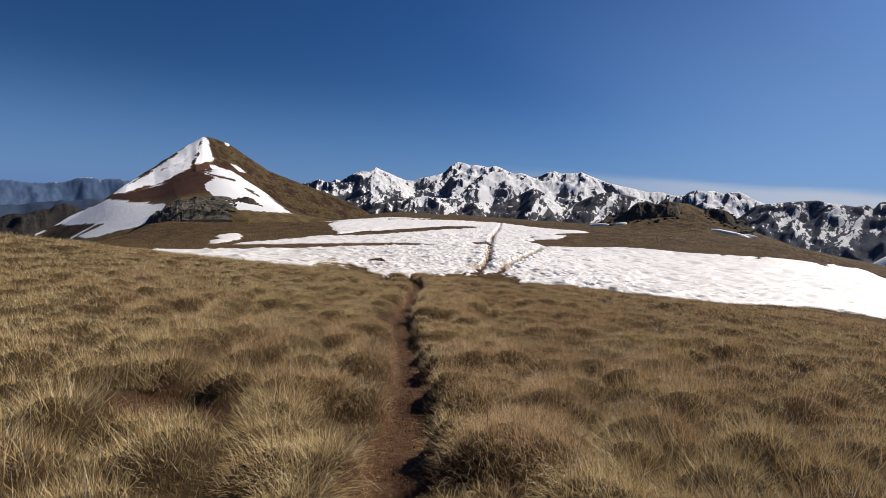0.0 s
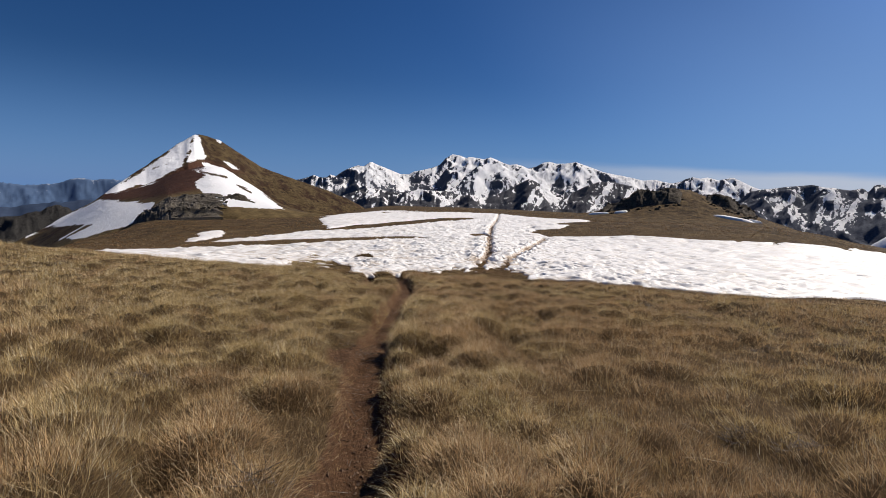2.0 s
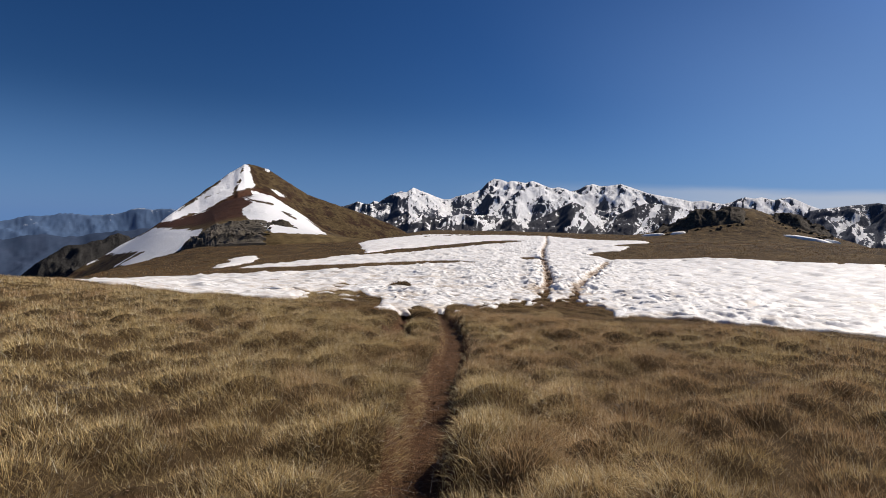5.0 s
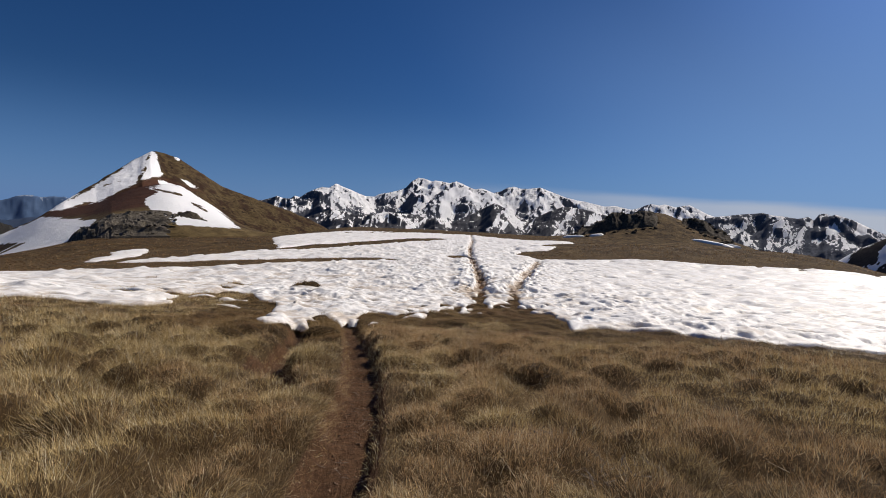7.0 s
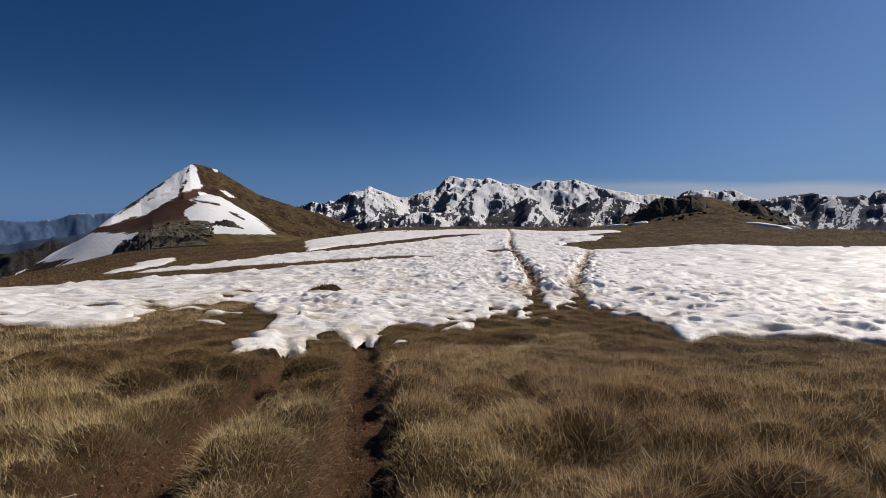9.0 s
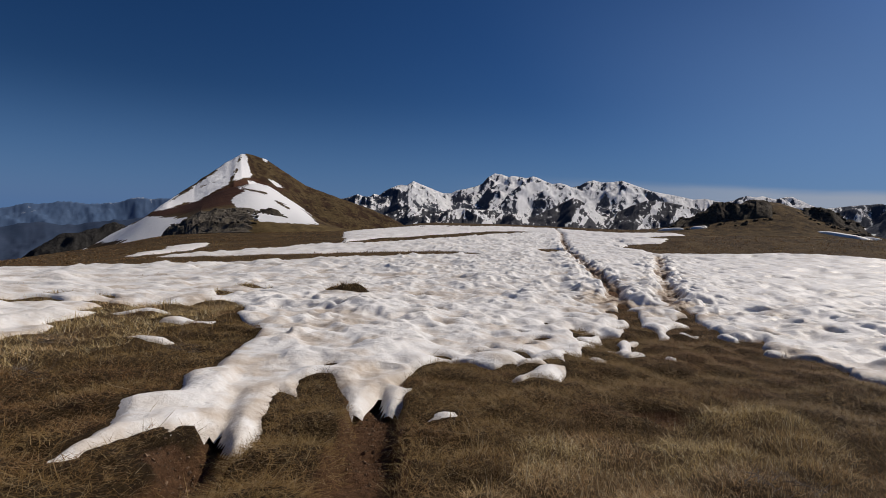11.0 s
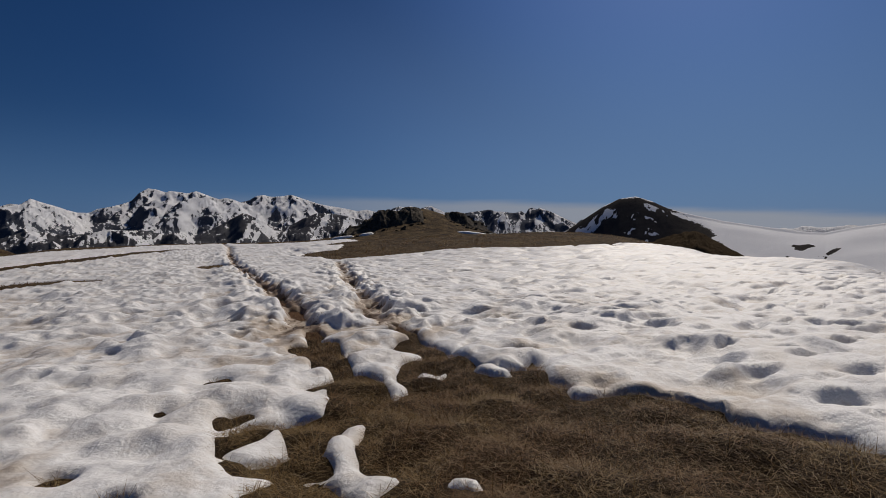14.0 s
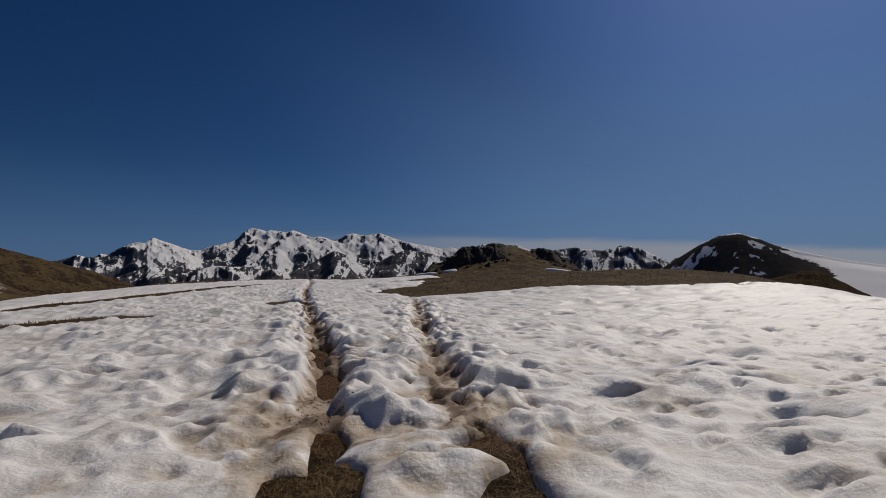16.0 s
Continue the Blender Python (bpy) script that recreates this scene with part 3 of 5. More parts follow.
def on_ground(x, y):
    """The height of the finished ground, between its grid points."""
    i = np.clip(np.searchsorted(GX, x) - 1, 0, len(GX) - 2)
    j = np.clip(np.searchsorted(GY, y) - 1, 0, len(GY) - 2)
    u, v = (x - GX[i]) / (GX[i + 1] - GX[i]), (y - GY[j]) / (GY[j + 1] - GY[j])
    return (ZZ[i, j] * (1 - u) + ZZ[i + 1, j] * u) * (1 - v) + (ZZ[i, j + 1] * (1 - u) + ZZ[i + 1, j + 1] * u) * v


# ---------------------------------------------------------------- snow on the pasture
# Holes melted through: centre, half length, half width, turn.
HOLES = [(0.03, 24.03, 0.14, 0.07, 10), (0.46, 24.29, 0.11, 0.05, 0), (0.97, 23.72, 0.11, 0.09, 30), (1.46, 27.35, 0.05, 0.035, 30), (1.39, 25.04, 0.06, 0.035, 0), (1.97, 27.02, 0.15, 0.1, 15), (1.93, 28.26, 0.13, 0.06, 10), (-1.37, 30.6, 0.2, 0.1, 5), (-1.02, 23.3, 0.09, 0.05, 20),
         (-5.9, 30.6, 0.7, 0.2, 5), (5.13, 27.8, 0.14, 0.08, -20), (3.38, 30.3, 0.12, 0.2, 0), (4.48, 31.3, 0.1, 0.16, 0), (4.65, 31.65, 0.09, 0.15, 0), (3.46, 53.0, 0.9, 1.6, 10), (-10.5, 28.8, 0.75, 0.2, 170), (-11.1, 34.1, 0.8, 0.25, 5), (-7.84, 27.1, 0.4, 0.13, 0)]
# Left-over patches beside the field: centre, half length, half width, turn.
PATCHES = [(1.94, 24.77, 0.12, 0.09, 10), (2.86, 24.99, 0.1, 0.06, -55), (3.84, 27.38, 0.15, 0.07, 15), (4.36, 27.0, 0.26, 0.1, -75), (0.36, 21.96, 0.11, 0.05, 35), (-3.36, 23.75, 0.24, 0.08, 5), (-5.0, 25.5, 0.5, 0.1, 15), (-3.8, 25.0, 0.4, 0.08, 20),
           (-22.7, 51.0, 5.8, 1.0, 105), (-25.6, 58.0, 5.2, 1.2, 110), (-37, 150, 26, 9, 120), (-20.5, 139, 14, 7, 150)]


def snow_shape(x, y):
    """Metres inside the snow's edge, frayed, with the trodden tracks cut out; and how dirty it is."""
    d = inside_distance(x, y, SNOWFIELD)
    size = np.clip(np.hypot(x - 1, y - 20) / 14, 0.5, 4)
    size = size * (1 - 0.55 * smooth(1.5, 2.5, x) * smooth(7.5, 6, x) * smooth(32, 30.5, y))
    size = np.where(y < 33, size * (1 - 0.6 * smooth(-3.5, -2.6, x) * smooth(6.5, 5.0, x)), size)
    size = size * (1 - 0.8 * smooth(24.2, 22.8, y) * smooth(-4.0, -3.0, x) * smooth(1.2, 0.2, x))
    d = d + size * (0.10 * fractal(x, y, 0.9, 21, 4) + 0.14 * fractal(x, y, 3.3, 22, 3)) * smooth(90, 60, y)
    one = line_distance(x, y, TRACK_LINE) + 0.16 * fractal(x, y, 0.5, 24, 4)
    two = line_distance(x, y, TRACK_TWO) + 0.12 * fractal(x, y, 0.5, 25, 3)
    island = np.hypot(((x + 5.8) * 0.87 - (y - 74.3) * 0.5) / 3.3, ((x + 5.8) * 0.5 + (y - 74.3) * 0.87) / 16) + 0.25 * fractal(x, y, 5, 28, 3)
    for px, py, pu, pv, turn in PATCHES:
        c, w = math.cos(radians(turn)), math.sin(radians(turn))
        e = np.hypot(((x - px) * c + (y - py) * w) / pu, ((y - py) * c - (x - px) * w) / pv)
        d = np.maximum(d, np.minimum((1 - e) * min(pu, pv) + 0.7 * min(pu, pv) * fractal(x, y, 0.7 * pu, 23, 4), 0.35 * min(pu, pv) + 0.02))
    for piece in REMNANTS:
        d = np.maximum(d, inside_distance(x, y, piece) + 0.035 * fractal(x, y, 0.3, 48, 3))
    d = np.minimum(d, (one + 0.02 - 0.2 * smooth(0.35, 0.8, value_noise(x, y, 0.75, 30))) * 1.3)
    d = np.minimum(d, (two + 0.06 - 0.2 * smooth(0.5, 0.85, value_noise(x, y, 0.6, 31))) * 1.3)
    d = np.minimum(d, (island - 1.1) * 4)
    holes = fractal(x, y, 1.3, 26, 3) - 0.12 * np.clip(np.abs(inside_distance(x, y, SNOWFIELD)), 0, 3)
    d = np.minimum(d, (0.42 - 0.1 * smooth(-2.5, -4.5, x) * smooth(36, 32, y) - holes) * 1.6)
    for px, py, pu, pv, turn in HOLES:
        c, w = math.cos(radians(turn)), math.sin(radians(turn))
        e = np.hypot(((x - px) * c + (y - py) * w) / pu, ((y - py) * c - (x - px) * w) / (1.35 * pv)) + 0.25 * fractal(x, y, 0.8 * pu, 39, 3)
        d = np.minimum(d, (e - 1) * min(pu, pv))
    stones = np.hypot((x + 3.05) / 0.72, (y - 29.95) / 0.5) + 0.2 * fractal(x, y, 0.4, 27, 2)
    d = np.minimum(d, (stones - 0.75) * 0.7)
    dirt = np.maximum(0.75 * smooth(0.42, 0.05, one), 0.6 * smooth(0.45, 0.02, two)) * (0.35 + 0.8 * value_noise(x, y, 0.3, 38)) + 0.45 * smooth(0.35, 0.0, d) * value_noise(x, y, 0.7, 29) + 0.45 * smooth(0.2, 0.6, fractal(x, y, 0.9, 37, 3)) * smooth(45, 28, y)
    return d, dirt, two


def pits(x, y, cell, low, high, seed, chance):
    """Round melt hollows, one in a cell at most: depth from 0 to 1."""
    u, v = x / cell, y / cell
    out = np.zeros_like(x)
    for di in (-1, 0, 1):
        for dj in (-1, 0, 1):
            iu, iv = np.floor(u) + di, np.floor(v) + dj
            cx, cy = iu + 0.2 + 0.6 * hash2(iu, iv, seed), iv + 0.2 + 0.6 * hash2(iu, iv, seed + 1)
            r = low + (high - low) * hash2(iu, iv, seed + 2)
            on = hash2(iu, iv, seed + 3) < chance
            d = np.hypot((u - cx) * cell, (v - cy) * cell * 1.25) / r
            out = np.maximum(out, on * smooth(1.0, 0.25, d))
    return out


def widening(low, high, step, reach_low, reach_high, turn_low, turn_high, slow):
    """Even steps from low to high, slowly growing ones out to the turns, fast growing ones beyond."""
    out = [list(np.arange(low, high + step / 2, step)), [], []]
    for side, end, turn, sign in ((1, reach_high, turn_high, 1), (2, reach_low, turn_low, -1)):
        at, width = (out[0][-1] if sign > 0 else low), step
        while sign * (end - at) > 0:
            width *= slow if sign * (turn - at) > 0 else 1.035
            at += sign * width
            out[side].append(at)
    return np.array(out[2][::-1] + out[0] + out[1])


SX = widening(-3.2, 8.6, 0.037, -60, 51, -18, 24, 1.015)
SY = widening(20.3, 32, 0.037, 19.5, 172, 19.5, 60, 1.006)
SXX, SYY = np.meshgrid(SX, SY, indexing="ij")
sd, dirt, two = snow_shape(SXX, SYY)
fade = np.clip(12 / np.maximum(8, np.hypot(SXX - 2, SYY - 22)), 0.2, 1)
west = smooth(4.0, 2.0, SXX - 0.02 * SYY)
inner = np.maximum(sd, 0)
one = line_distance(SXX, SYY, TRACK_LINE)
bank = smooth(1.5, 0.5, np.minimum(one, two)) * smooth(29.8, 31.0, SYY)
thick = (0.10 - 0.04 * west * (1 - bank)) * (1 - np.exp(-inner / 0.07)) ** 0.6 + 0.16 * smooth(0.02, 2.2 - 1.65 * bank - 0.7 * (1 - west) * (1 - bank), sd)
tongue = smooth(24.2, 22.8, SYY) * smooth(1.2, 0.2, SXX)
thick = thick * (1 - 0.55 * tongue)
# sun cups and waves of old snow, drawn out along the slope
bowl = ridged(SXX * 0.8 + SYY * 0.45, SYY * 0.62 - SXX * 0.3, 0.8, 58, 2) - 0.42
cups = 0.05 * bowl + 0.10 * fractal(SXX * 0.85 + SYY * 0.5, SYY * 0.6 - SXX * 0.35, 0.62, 51, 3) + 0.035 * fractal(SXX, SYY, 0.27, 52, 3) + 0.05 * fractal(SXX * 0.5, SYY, 1.6, 53, 2) + 0.022 * fractal(SXX, SYY, 0.14, 57, 2)
by_track = smooth(1.4, 0.2, np.minimum(one, two)) * smooth(70, 40, SYY)
cups = cups * (0.5 + 0.65 * west + 0.3 * (1 - west) * smooth(34, 30, SYY)) + by_track * (0.17 * fractal(SXX, SYY, 0.4, 54, 3) + 0.05 * fractal(SXX, SYY, 0.19, 55, 2)) + 0.06 * (1 - west) * fractal(SXX * 0.35, SYY, 0.75, 56, 3)
wx, wy = SXX + 0.12 * fractal(SXX, SYY, 0.5, 75, 2), SYY + 0.12 * fractal(SXX, SYY, 0.5, 76, 2)
hollow = 0.24 * pits(wx * 0.6, wy, 1.05, 0.14, 0.34, 71, 0.55) + 0.075 * pits(wx * 0.8, wy, 0.42, 0.08, 0.17, 72, 0.6) + 0.24 * smooth(1.25, 0.3, two) * smooth(60, 45, SYY) * pits(wx, wy * 0.85, 0.44, 0.12, 0.24, 73, 0.85) + 0.1 * smooth(0.9, 0.3, one) * smooth(60, 45, SYY) * pits(wx, wy * 0.8, 0.4, 0.1, 0.2, 83, 0.7) + 0.13 * west * smooth(2.8, 0.7, sd) * smooth(0.12, 0.4, sd) * smooth(33, 30, SYY) * pits(wx * 0.9, wy * 0.8, 0.58, 0.12, 0.25, 82, 0.65) + 0.17 * (1 - west) * smooth(3.2, 0.8, sd) * smooth(0.1, 0.4, sd) * smooth(33, 30, SYY) * pits(wx * 0.8, wy, 0.7, 0.14, 0.28, 81, 0.7)
# the deeper holes on the eastern sheet: centre, half width, depth
for px, py, pr, pd in ((8.9, 24.5, 0.3, 0.2), (9.65, 26.05, 0.42, 0.22), (9.2, 24.3, 0.25, 0.18), (6.81, 23.9, 0.32, 0.2), (6.19, 26.5, 0.3, 0.2), (5.85, 25.9, 0.34, 0.2), (5.2, 25.3, 0.55, 0.16), (6.15, 30.82, 0.2, 0.16), (6.34, 29.42, 0.26, 0.18), (6.23, 30.5, 0.2, 0.15), (6.06, 32.4, 0.2, 0.15), (8.25, 30.75, 0.3, 0.16), (7.3, 27.6, 0.3, 0.18), (8.1, 28.4, 0.34, 0.16)):
    hollow = hollow + pd * smooth(1.0, 0.3, np.hypot((wx - px) / (1.5 * pr), (wy - py) / (0.8 * pr)))
# the trodden channels: sunk, lumpy, full of dirt
sunk = np.maximum(smooth(0.3, 0.12, one + 0.16 * fractal(SXX, SYY, 0.4, 24, 3)), 0.6 * smooth(0.3, 0.08, two + 0.2 * fractal(SXX, SYY, 0.45, 25, 3)))
hollow = hollow + 0.1 * sunk
low_part = smooth(0.03, -0.09, cups - hollow)
dirt = 0.95 * dirt + (0.22 + 0.36 * west + 0.7 * by_track) * low_part * smooth(0.12, 0.55, value_noise(SXX, SYY, 1.5, 74)) * smooth(60, 35, SYY)
dirt = np.minimum(dirt, 0.66 + 0.24 * by_track) + 0.9 * sunk * smooth(90, 45, SYY) * smooth(0.3, 0.75, value_noise(SXX, SYY, 0.2, 79))
body = smooth(0.03, 0.35, sd)
under = on_ground(SXX.ravel(), SYY.ravel()).reshape(SXX.shape)
# the tongue bridges the gully
under = np.where((tongue > 0.05) & (SXX > -2.2), np.maximum(under, land(SXX, SYY) - 0.02), under)
deep_in = smooth(0.05, 0.5, sd)
base = under * (1 - 0.65 * deep_in) + land(SXX, SYY) * 0.65 * deep_in
relief = (cups - hollow * np.clip(fade * 2.0, 0.4, 1)) * (1 - 0.5 * tongue)
room = np.maximum(thick - 0.045, 0.025)
relief = np.where(relief < 0, -room * (1 - np.exp(np.minimum(relief, 0) / room)), relief)
relief = relief + sunk * (0.07 * fractal(SXX, SYY, 0.2, 77, 3) + 0.03 * fractal(SXX, SYY, 0.1, 84, 2))
top = base + thick + body * relief
top = np.maximum(top, under + 0.05 * smooth(0, 0.1, sd) + 0.035 * body * fractal(SXX, SYY, 0.2, 78, 3))
top = np.where(sd > 0, top, under + np.maximum(sd * 1.4, -0.12))
faces = grid_faces(len(SX), len(SY))
cells = (sd.ravel()[faces] > -0.03).any(1)
SNOW_XYZ = np.stack([SXX, SYY, top], -1).reshape(-1, 3)


def island(x, y):
    """The cells of the separate piece of snow round a place; none if it hangs together with the field."""
    ni, nj = len(SX) - 1, len(SY) - 1
    start = (int(np.searchsorted(SX, x)) - 1) * nj + int(np.searchsorted(SY, y)) - 1
    seen, queue = {start}, [start]
    while queue and len(seen) < 6000:
        k = queue.pop()
        for q in (k - nj, k + nj, k - 1, k + 1):
            if 0 <= q < ni * nj and q not in seen and cells[q]:
                seen.add(q)
                queue.append(q)
    return np.array(sorted(seen)) if cells[start] and not queue else np.array([], int)


def snow_piece(some):
    used = np.unique(faces[some])
    index = np.zeros(sd.size, np.int64)
    index[used] = np.arange(len(used))
    return used, index[faces[some]]


for px, py in [(q[0], q[1]) for q in PATCHES[:8]] + [(3.4, 28.2), (2.5, 25.7)]:
    some = island(px, py)
    if len(some) > 8:
        cells[some] = False
        used, own = snow_piece(some)
        at = SNOW_XYZ[used].mean(0)
        piece = new("snow_patch", mesh_from("snow_patch", SNOW_XYZ[used] - at, own, MAT_SNOW, [("dirt", dirt.ravel()[used])]))
        piece.location = at
        tagged(piece, "small melting leftover of snow on flattened grass", "snow patch", "leftover snow patches")
used, own = snow_piece(np.flatnonzero(cells))
snow = new("snowfield", mesh_from("snowfield", SNOW_XYZ[used], own, MAT_SNOW, [("dirt", dirt.ravel()[used])]))
tagged(snow, "melting pitted old snowfield with dirty trodden tracks on turf", "snowfield", kind="structure")


# ---------------------------------------------------------------- grass
WALK_LINE = [(2.65, -0.6), (2.5, 3.0), (1.8, 7.8), (1.5, 12.5), (1.4, 14.0), (0.8, 18.0), (0.67, 19.6), (1.0, 21.1), (2.0, 23.6), (2.96, 26.2)]


def fall_at(x, y):
    """Downhill direction of the tussocks' own shape."""
    i = np.clip(np.searchsorted(GX, x), 0, len(GX) - 1)
    j = np.clip(np.searchsorted(GY, y), 0, len(GY) - 1)
    return np.stack([FALL_X[i, j], FALL_Y[i, j]], 1)


def blades(x, y, long, wide, flat, tone, g, bent, mat=MAT_BLADE, label="dry straw-coloured tussock grass on the pasture"):
    """Blades at x, y combed down the tussocks, with three triangles each if bent and one if not."""
    n = len(x)
    out = np.clip(fall_at(x, y), -1.2, 1.2)
    comb = np.stack([-0.2 + 0.45 * smooth(1.0, 0.2, line_distance(x, y, PATH_LINE)) * (x < 1.5) + 0.35 * fractal(x, y, 0.9, 35, 2), -0.12 + 0.35 * fractal(x, y, 0.9, 36, 2)], 1)
    lean = out * 0.8 + comb + g.normal(0, 0.55, (n, 2)) * (1 + 1.3 * flat[:, None])
    up = 1.0 * (1 - 0.62 * flat) * g.uniform(0.5, 1.2, n)
    way = np.concatenate([lean, up[:, None]], 1)
    way = way / np.linalg.norm(way, axis=1)[:, None]
    root = np.stack([x, y, on_ground(x, y) - 0.006 + g.uniform(0, 0.04, n) * flat], 1)
    turn = np.arctan2(way[:, 1], way[:, 0]) + np.pi / 2 + g.normal(0, 0.7, n)
    side = np.stack([np.cos(turn), np.sin(turn), np.zeros(n)], 1) * wide[:, None]
    if bent:
        knee = root + way * (long * 0.55)[:, None]
        droop = way + np.array([0, 0, -1.0]) * (g.uniform(0.2, 0.8, n) * (1 - 0.6 * flat))[:, None] + np.concatenate([lean * 0.4, np.zeros((n, 1))], 1)
        tip = knee + droop / np.linalg.norm(droop, axis=1)[:, None] * (long * 0.55)[:, None]
        verts = np.stack([root - side, root + side, knee + side * 0.8, knee - side * 0.8, tip], 1).reshape(-1, 3)
        k = 5 * np.arange(n)[:, None]
        faces = np.concatenate([k + [0, 1, 2], k + [0, 2, 3], k + [3, 2, 4]], 1).reshape(-1, 3)
    else:
        verts = np.stack([root - side, root + side, root + way * long[:, None]], 1).reshape(-1, 3)
        faces = np.arange(3 * n).reshape(-1, 3)
    ob = new("grass", mesh_from("grass", verts, faces, mat, [("tone", np.repeat(tone, len(verts) // max(n, 1)))]))
    return tagged(ob, label, "grass", kind="stuff")


def bare_ground(x, y, g):
    """True where no blade grows: snow, path, gully, bare earth."""
    covered = np.zeros(len(x), bool)
    late = y > 19.8
    covered[late] = snow_shape(x[late], y[late])[0] > -0.02
    strip = np.minimum(line_distance(x, y, PATH_LINE) - 0.16, line_distance(x, y, GULLY_LINE) - 0.13)
    naked = np.zeros(len(x))
    for bx, by, bu, bv in BARE:
        naked = np.maximum(naked, smooth(1.0, 0.5, np.hypot((x - bx) / bu, (y - by) / bv) + 0.4 * (value_noise(x, y, 0.3, 43) - 0.5)))
    return covered | (strip < g.normal(0, 0.035, len(x))) | (naked > g.uniform(0.05, 0.75, len(x)))


def grass():
    g = np.random.default_rng(11)
    tx, ty = [v.ravel() for v in np.meshgrid(np.arange(-18, 20, 0.5), np.arange(0.5, 31, 0.5), indexing="ij")]
    d = line_distance(tx + 0.25, ty + 0.25, WALK_LINE)
    count = g.poisson(0.25 * np.interp(d, [0, 1.5, 3, 5, 8, 12, 18, 24], [5200, 4500, 2900, 1650, 900, 500, 260, 150]))
    x, y = np.repeat(tx, count) + g.uniform(0, 0.5, count.sum()), np.repeat(ty, count) + g.uniform(0, 0.5, count.sum())
    i, j = np.clip(np.searchsorted(GX, x), 0, len(GX) - 1), np.clip(np.searchsorted(GY, y), 0, len(GY) - 1)
    dense = 0.36 + 0.64 * np.maximum(smooth(0.0, 0.06, mound[i, j]), soaked[i, j])
    keep = ~bare_ground(x, y, g) & (g.random(len(x)) < dense)
    x, y = x[keep], y[keep]
    dd = line_distance(x, y, WALK_LINE)
    i, j = np.clip(np.searchsorted(GX, x), 0, len(GX) - 1), np.clip(np.searchsorted(GY, y), 0, len(GY) - 1)
    flat = soaked[i, j]
    long = g.uniform(0.5, 1.25, len(x)) * (0.07 + 0.68 * mound[i, j] + 0.06 * flat) * (1 - 0.25 * flat)
    wide = g.uniform(0.0003, 0.0006, len(x)) * np.hypot(2.1, dd) * (1 + 0.3 * flat)
    # straw, brown and grey tussocks side by side, redder east of the path
    tone = 0.5 + clump_tone[i, j] + 0.5 * fractal(x, y, 0.55, 45, 2) + 0.6 * fractal(x, y, 2.4, 46, 2) + 0.3 * smooth(0.8, 3.5, x) - 0.16 - 0.2 * smooth(0.5, -1.5, x) + g.normal(0, 0.12, len(x))
    for some, bent in ((dd < 1.1, True), (dd >= 1.1, False)):
        for area, mat, label in ((flat <= 0.5, MAT_BLADE, "dry straw-coloured tussock grass on the pasture"), (flat > 0.5, MAT_WET, "dark flattened grass beside the melting snow")):
            k = some & area
            blades(x[k], y[k], long[k], wide[k], flat[k], tone[k], g, bent, mat, label)
    # far tufts on the pasture behind the snow
    m = 110000
    r, b = np.exp(g.uniform(np.log(20), np.log(150), m)), np.radians(g.uniform(-75, 48, m))
    x, y = 1.5 - r * np.sin(b), 15 + r * np.cos(b)
    keep = ~bare_ground(x, y, g) & (fractal(x, y, 3.0, 34, 3) > -0.35 + g.normal(0, 0.15, m))
    x, y, r = x[keep], y[keep], r[keep]
    blades(x, y, g.uniform(0.06, 0.16, len(x)), g.uniform(0.0005, 0.0011, len(x)) * r, np.full(len(x), 0.6), 0.75 + 0.6 * fractal(x, y, 4.0, 47, 3), g, False, MAT_FAR, "olive-brown tufts of far pasture grass")


grass()

# ---------------------------------------------------------------- mountains
EYE = (1.5, 12.0, 2.7)      # a point on the path, from which bearings are given


def polar(bearings, ranges):
    b, r = np.meshgrid(np.radians(bearings), ranges, indexing="ij")
    return b, r, EYE[0] - r * np.sin(b), EYE[1] + r * np.cos(b)


def by_bearing(x, y):
    dx, dy = x - EYE[0], y - EYE[1]
    return np.degrees(np.arctan2(-dx, dy)), np.hypot(dx, dy)


